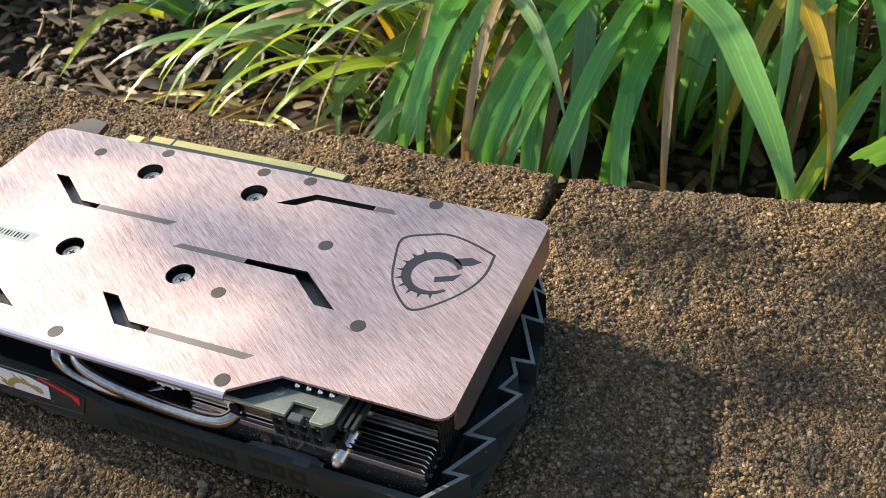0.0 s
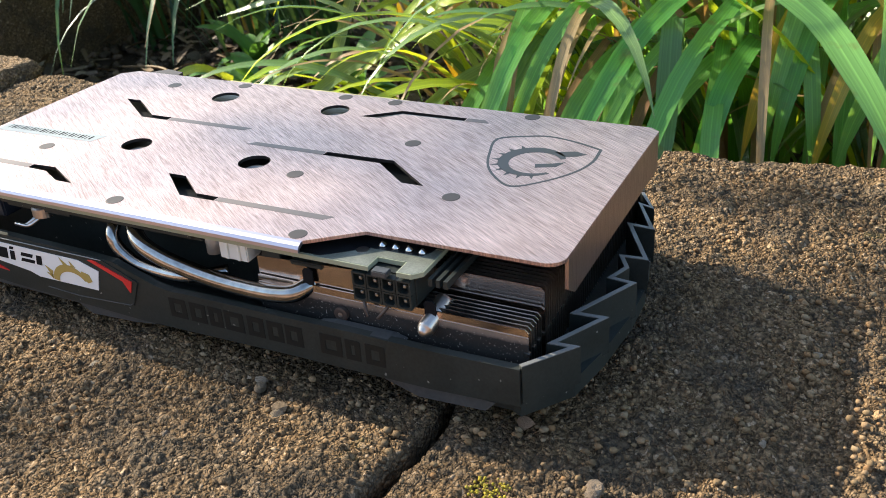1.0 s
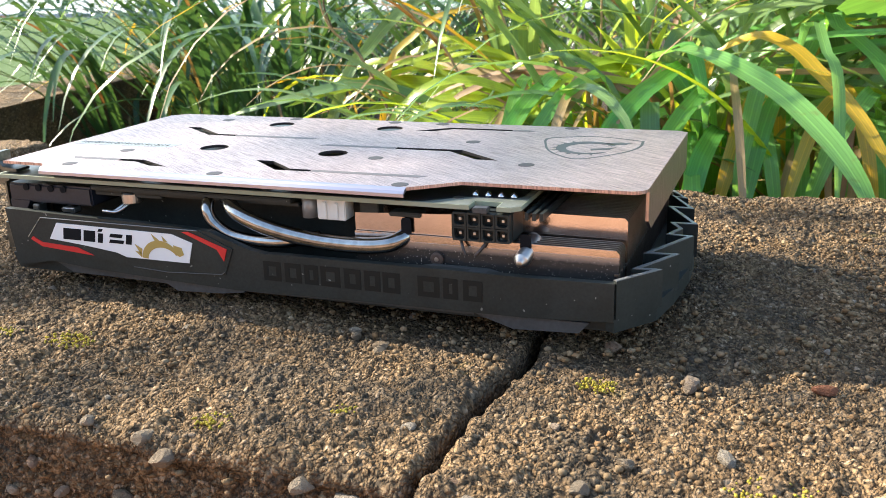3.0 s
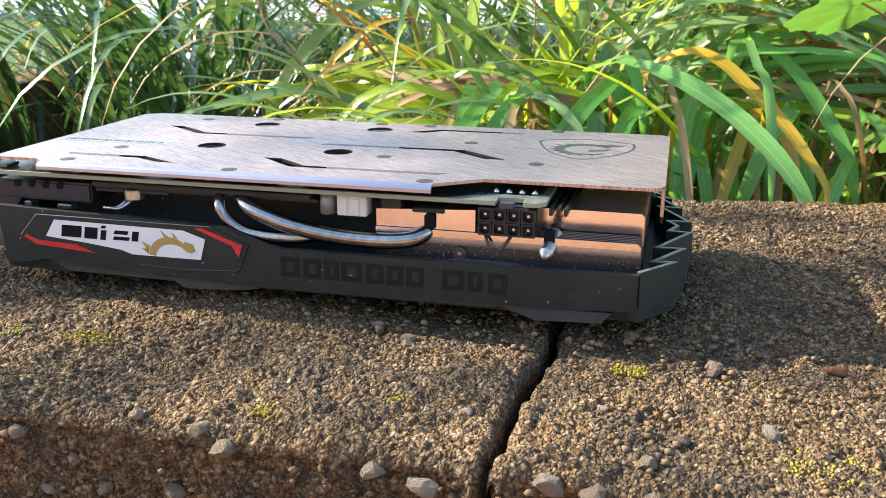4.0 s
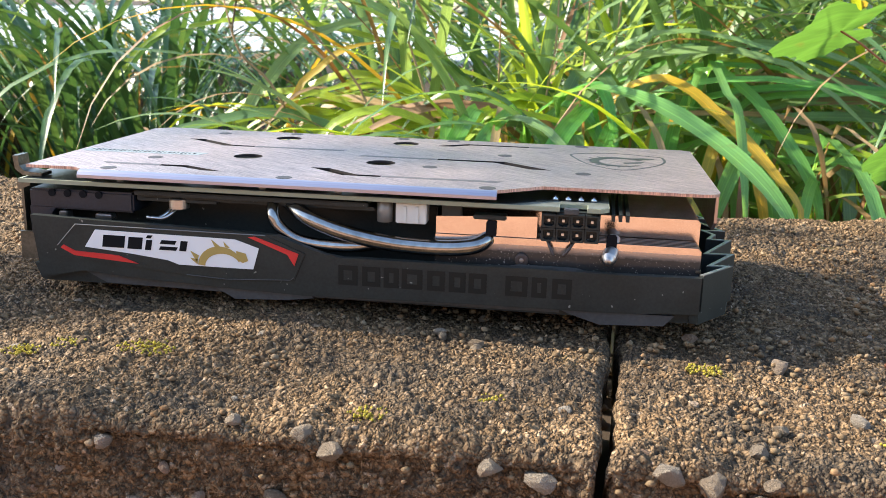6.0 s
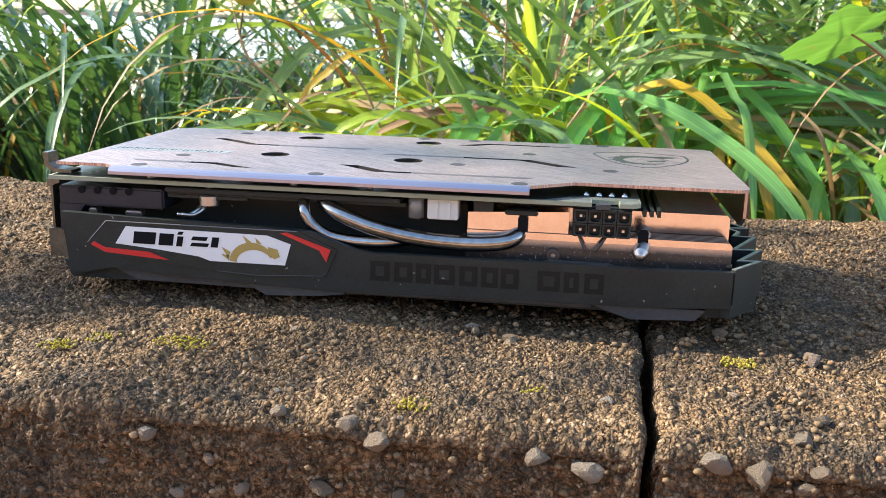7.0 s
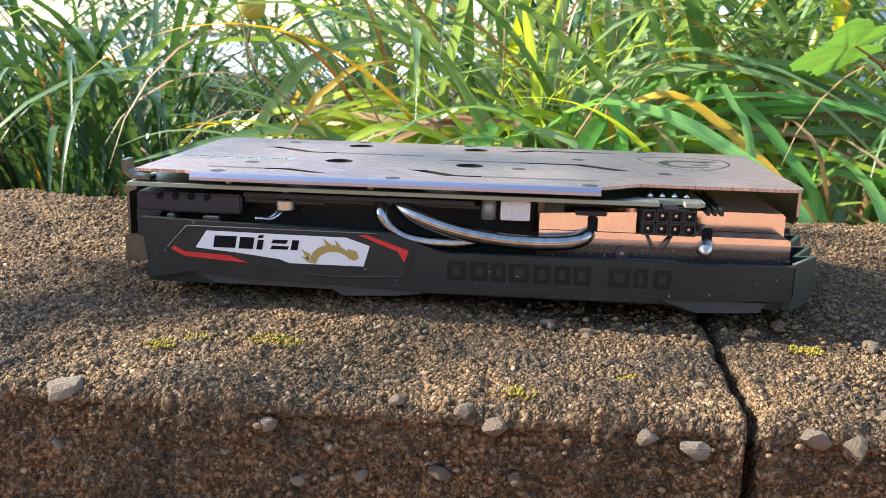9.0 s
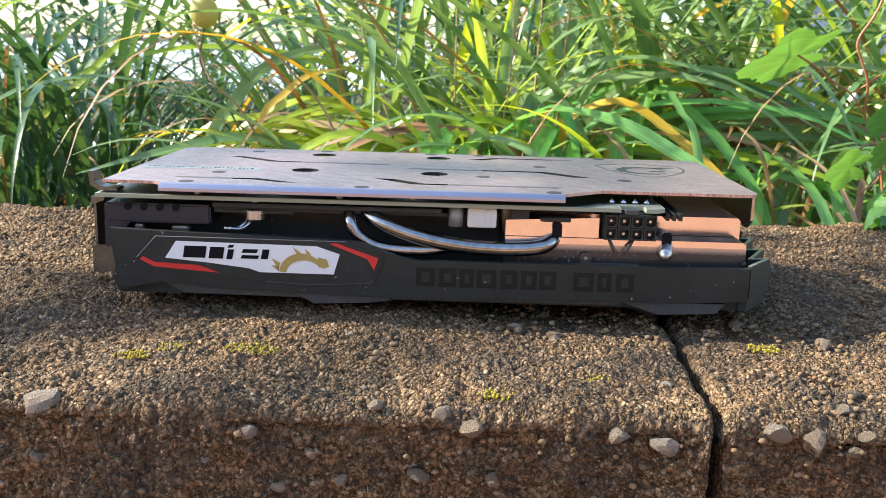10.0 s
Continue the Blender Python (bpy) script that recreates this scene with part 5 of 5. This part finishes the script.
def pebble_mesh(name, seed):
    r = random.Random(seed)
    bm = bmesh.new()
    bmesh.ops.create_icosphere(bm, subdivisions=3 if name == "stone" else 2, radius=1)
    off = Vector((seed * 7.1, 3, 1))
    facets = [(Vector((r.gauss(0, 1), r.gauss(0, 1), r.gauss(0, 1))).normalized(), r.uniform(0.55, 0.85)) for _ in range(11)]
    for v in bm.verts:
        v.co *= 1 + 0.3 * noise.noise(v.co * 1.5 + off)
        for nrm, cut in facets:
            over = v.co.dot(nrm) - cut
            if over > 0:
                v.co -= nrm * over * 0.9
        v.co *= 1 + 0.05 * noise.noise(v.co * 5 + off)
        v.co.x *= 1.2
        v.co.z *= 0.75
    me = bpy.data.meshes.new(name)
    bm.to_mesh(me)
    bm.free()
    me.materials.append(M_STONE)
    return me


# ---- leaf litter and gravel behind the wall ----
rng = random.Random(9)
chunks = []
for _ in range(1600):
    x, y = rng.uniform(-0.9, 0.7), rng.uniform(0.18, 0.95)
    w, l = rng.uniform(0.006, 0.016), rng.uniform(0.015, 0.045)
    v, q, u = blade_data((0, 0, 0), rng.uniform(0, 6.28), l, w, rng.uniform(-0.3, 0.5), rng.uniform(-0.6, 1.2), rng.uniform(-1, 1), rng, 5)
    z = BASE + 0.008 + rng.uniform(0, 0.014)
    chunks.append(([(a + x, c + y, e + z) for a, c, e in v], q, u))
tagged(new("leaf_litter", leaf_mesh("leaf_litter", chunks, M_LITTER)), "brown fallen leaves covering the soil", "leaf litter", kind="stuff")

rng = random.Random(71)
straw = thing("dry_straw", "orange and tan dry blades lying on the soil", "straw", (0, 0, 0))
for _ in range(34):
    x, y, a, l = rng.uniform(-0.34, 0.0), rng.uniform(0.19, 0.34), rng.gauss(0.25, 0.5), rng.uniform(0.06, 0.17)
    z = BASE + rng.uniform(0.016, 0.04)
    pts = [(x - l / 2 * math.cos(a), y - l / 2 * math.sin(a), z), (x, y, z + 0.008), (x + l / 2 * math.cos(a), y + l / 2 * math.sin(a), z - 0.004)]
    new("blade", leaf_mesh("blade", [along(pts, rng.uniform(0.003, 0.007), rng, 8)], M_YELLOW if rng.random() < 0.35 else M_DRY)).parent = straw
for sx, sy in ((-0.36, 0.47), (-0.26, 0.50), (-0.43, 0.56)):
    sprout = thing("seedling", "small broad-leaved green weed on the soil", "weed", (sx, sy, BASE), "weeds behind the wall")
    for k in range(9):
        data = blade_data((0, 0, 0.02), k * 0.75 + rng.uniform(0, 0.4), rng.uniform(0.05, 0.09), rng.uniform(0.020, 0.030), rng.uniform(0.5, 1.2), 1.3, rng.uniform(-0.4, 0.4), rng, 8)
        new("leaf", leaf_mesh("leaf", [data], M_VINE)).parent = sprout
stones = random.Random(14)
STONE_SHAPES = [pebble_mesh("stone", s) for s in (11, 12, 13)]
for _ in range(46):
    r = stones.uniform(0.006, 0.017)
    ob = new("stone", STONE_SHAPES[stones.randrange(3)])
    ob.matrix_world = pose(stones.uniform(-0.62, -0.15), stones.uniform(0.19, 0.6), BASE + r * 0.45, 0, 0, stones.uniform(0, 360)) @ Matrix.Scale(r, 4)
    tagged(ob, "rounded brown stone lying among fallen leaves", "stone", "stones behind the wall")
for _ in range(9):
    x, y, a, l = stones.uniform(-0.6, -0.2), stones.uniform(0.2, 0.5), stones.uniform(0, 6.28), stones.uniform(40, 110)
    pts = [(0, 0, 0), (l * 0.5 * math.cos(a), l * 0.5 * math.sin(a), 5), (l * math.cos(a + 0.15), l * math.sin(a + 0.15), 2)]
    tw = part("twig", tube(bmesh.new(), smooth_path(pts, 5), lambda t: 2.2 - 1.2 * t, 7), M_DRY, None, smooth=True)
    tw.location = (x, y, BASE + 0.018)
    tagged(tw, "thin dry brown twig on the leaf litter", "twig", "twigs behind the wall")

# ---- tree that dapples the light ----
tree = thing("tree", "garden tree whose sparse leaves dapple the sunlight", "tree", (-4.4, -1.1, BASE))
part("trunk", tube(bmesh.new(), smooth_path([(0, 0, -40), (30, 0, 900), (-20, 20, 1900), (60, -10, 2900), (120, -300, 4300)], 5), lambda t: 95 - 70 * t, 12), M_BARK, tree, smooth=True)
leafy = random.Random(41)
chunks = []
TARGETS = [(0.020, -0.008, 0.05, 0.026), (0.060, 0.020, 0.05, 0.024), (0.026, 0.034, 0.05, 0.022), (0.135, -0.022, 0.05, 0.026), (0.154, 0.010, 0.05, 0.020), (-0.085, 0.030, 0.05, 0.03), (0.26, 0.11, 0.0, 0.026), (0.29, 0.06, 0.0, 0.028), (0.36, 0.02, 0.0, 0.03),
           (-0.095, -0.010, 0.05, 0.028), (-0.060, 0.040, 0.05, 0.026), (-0.13, -0.080, 0.0, 0.020)]
for tx, ty, tz, tr in TARGETS:
    centre = Vector((tx, ty, tz)) + SUN_TO * 2.9
    a = centre - Vector((-4.4, -1.1, BASE))
    part("limb", tube(bmesh.new(), smooth_path([(60 * 0.5, 0, 2300), tuple(a * 550 + Vector((0, 0, 1000))), tuple(a * 1000)], 5), lambda t: 14 - 12 * t, 7), M_BARK, tree, smooth=True)
    for _ in range(5 if tz else 8):
        off = Vector((leafy.gauss(0, tr), leafy.gauss(0, tr), leafy.gauss(0, tr)))
        v, q, u = lobed_leaf("leaf", leafy.uniform(0.016, 0.028) * (1.0 if tz else 1.35), leafy)
        m = pose(*(a + off), leafy.uniform(-60, 60), leafy.uniform(-60, 60), leafy.uniform(0, 360))
        chunks.append(([tuple(m @ Vector(p)) for p in v], q, u))
for _ in range(700):
    d = Vector((leafy.gauss(0, 0.5), leafy.gauss(0, 0.5), leafy.gauss(0, 0.35)))
    v, q, u = lobed_leaf("leaf", leafy.uniform(0.03, 0.05), leafy)
    m = pose(d.x, d.y - 0.6, d.z + 4.4, leafy.uniform(-60, 60), leafy.uniform(-60, 60), leafy.uniform(0, 360))
    chunks.append(([tuple(m @ Vector(p)) for p in v], q, u))
crown = new("crown", leaf_mesh("crown", chunks, M_VINE))
crown.parent = tree

# ---- house beyond ----
house = thing("house", "pale blue-grey weatherboarded house behind the garden", "house", (0, 0, BASE))
part("wall", block(1250, 5200, 4100, 4300, 0, 3200, 0), M_SIDING, house)
for k in range(16):
    bm = bmesh.new()
    prism(bm, [(4090, k * 160), (4100, k * 160 + 172), (4100, k * 160), (4075, k * 160)], 1240, 5200, axis="x")
    part("weatherboard", bm, M_SIDING, house)
bm = bmesh.new()
prism(bm, [(3900, 3150), (5000, 4000), (5000, 4100), (3850, 3250)], 1100, 5300, axis="x")
part("roof", bm, M_BARK, house)

# ---- pebbles of the blocks ----
SHAPES = [pebble_mesh("pebble", s) for s in range(6)]
blocks = [bpy.data.objects["wall_block_1"], bpy.data.objects["wall_block_2"]]
PLACED = [(0.066, -0.090, -0.0012, 2.6), (0.079, -0.097, -0.001, 3.2), (0.153, -0.177, -0.006, 4.6),
          (-0.090, -0.173, -0.004, 6.4), (0.112, -0.150, -0.001, 2.6), (0.166, -0.166, -0.001, 2.8), (0.175, -0.15, -0.001, 2.6), (0.20, -0.14, -0.001, 3.0), (0.185, -0.095, -0.0015, 3.4),
          (0.047, -0.178, -0.0056, 4.6), (0.0923, -0.178, -0.0058, 3.8), (0.1064, -0.178, -0.0085, 4.2), (-0.0224, -0.178, -0.0091, 3.4), (-0.0441, -0.179, -0.0251, 3.0), (-0.0129, -0.179, -0.0278, 2.4), (0.0307, -0.179, -0.0213, 3.4), (-0.0896, -0.179, -0.0201, 2.4),
          (0.1646, -0.178, -0.0096, 3.0), (0.1413, -0.178, -0.003, 4.6), (0.1337, -0.172, -0.002, 3.0), (0.0374, -0.175, -0.002, 3.4), (0.0167, -0.174, -0.0012, 2.4), (0.0537, -0.179, -0.0224, 2.6), (-0.003, -0.179, -0.016, 2.2), (0.0644, -0.0873, -0.0008, 2.4)]
rng = random.Random(31)
for _ in range(110):
    if rng.random() < 0.72:
        PLACED.append((rng.uniform(-0.27, 0.44), rng.uniform(-0.172, 0.14), rng.uniform(-0.0026, -0.0012), rng.choice((1.3, 1.5, 1.8, 2.1, 2.8))))
    else:
        PLACED.append((rng.uniform(-0.25, 0.35), -0.1775 - rng.uniform(0, 0.002), rng.uniform(-0.1, -0.004), rng.choice((1.2, 1.5, 1.9, 2.3, 3.0))))
for x, y, z, r in PLACED:
    if r > 3 and y < -0.17:
        y, z = y - 0.0002, z - 0.001
    if abs(x - crack_x(y) - 0.002) < 0.004 + r * MM:
        continue
    ob = new("pebble", SHAPES[rng.randrange(6)])
    ob.matrix_world = pose(x, y, z, rng.uniform(-25, 25), rng.uniform(-25, 25), rng.uniform(0, 360)) @ Matrix.Scale(r * MM, 4)
    ob.parent = blocks[0] if x < crack_x(y) else blocks[1]

red_shape = SHAPES[2].copy()
red_shape.materials[0] = stone("red_pebble", [(0.42, 0.16, 0.09), (0.46, 0.19, 0.11)], 13.0, 0.8, 0.10)
red = tagged(new("pebble", red_shape), "brick-red pebble set in the concrete")
red.matrix_world = pose(0.2245, -0.0905, -0.0004, 8, 5, 20) @ Matrix.Diagonal((0.0042, 0.0026, 0.0022, 1))
red.parent = blocks[1]

# fine chippings over the visible stretch, one joined mesh
ico = bmesh.new()
bmesh.ops.create_icosphere(ico, subdivisions=1, radius=1)
iv = np.array([v.co[:] for v in ico.verts])
ico.verts.index_update()
fv = np.array([[v.index for v in f.verts] for f in ico.faces])
ico.free()
rs = np.random.default_rng(4)
N = 9000
cx = rs.uniform(-0.26, 0.42, N)
front = rs.random(N) < 0.07
cy = np.where(front, -0.1782 - rs.uniform(0, 0.002, N), rs.uniform(-0.174, 0.15, N))
cz = np.where(front, -rs.uniform(0.004, 0.1, N), rs.uniform(-0.0026, -0.0010, N))
keep = np.abs(cx - np.vectorize(crack_x)(cy) - 0.002) > 0.0045
cx, cy, cz = cx[keep], cy[keep], cz[keep]
sz = rs.choice([0.5, 0.6, 0.8, 1.0, 1.3], len(cx)) * MM
jig = 1 + rs.uniform(-0.28, 0.28, (len(cx), len(iv), 1))
verts = (iv[None] * jig * sz[:, None, None] * np.array([1.15, 1.0, 0.8])) + np.stack([cx, cy, cz], 1)[:, None, :]
faces = fv[None] + (np.arange(len(cx)) * len(iv))[:, None, None]
def scatter(name, x, y, z, size, mat, seed):
    g = np.random.default_rng(seed)
    shape = iv[None] * (1 + g.uniform(-0.3, 0.3, (len(x), len(iv), 1))) * size[:, None, None] * np.array([1.2, 1.0, 0.7])
    vv = shape + np.stack([x, y, z], 1)[:, None, :]
    ff = fv[None] + (np.arange(len(x)) * len(iv))[:, None, None]
    return numpy_mesh(name, vv.reshape(-1, 3).tolist(), ff.reshape(-1, 3).tolist(), mat)


soil_rng = np.random.default_rng(17)
K = 5000
crumbs = scatter("soil_crumbs", soil_rng.uniform(-0.75, 0.6, K), soil_rng.uniform(0.17, 0.75, K), soil_rng.uniform(BASE - 0.004, BASE + 0.012, K), soil_rng.uniform(0.0025, 0.008, K), M_CRUMB, 3)
tagged(crumbs, "dark brown soil crumbs and bark chips", "soil", kind="stuff")
chips = numpy_mesh("chippings", verts.reshape(-1, 3).tolist(), faces.reshape(-1, 3).tolist(), M_PEBBLE)
tagged(chips, "small brown stone chippings set in the concrete", "gravel", kind="stuff")
# moss cushions
rs = random.Random(8)
for mx, my, mr in ((0.158, -0.107, 4), (0.214, -0.158, 8), (0.055, -0.164, 4), (0.09, -0.147, 3), (-0.073, -0.137, 4), (-0.061, -0.127, 4), (-0.033, -0.126, 6)):
    bm = bmesh.new()
    for _ in range(int(mr * 22)):
        a, d = rs.uniform(0, 6.28), mr * MM * (rs.random() ** 0.7) * 1.3
        r = rs.uniform(0.25, 0.6) * MM
        bmesh.ops.create_icosphere(bm, subdivisions=1, radius=r, matrix=Matrix.Translation((mx + d * math.cos(a) * 1.3, my + d * math.sin(a), rs.uniform(-0.0010, 0.0004))))
    tagged(part("moss_patch", bm, M_MOSS, None, smooth=True), "small patch of yellow-green moss on the concrete", "moss", "moss on the wall")
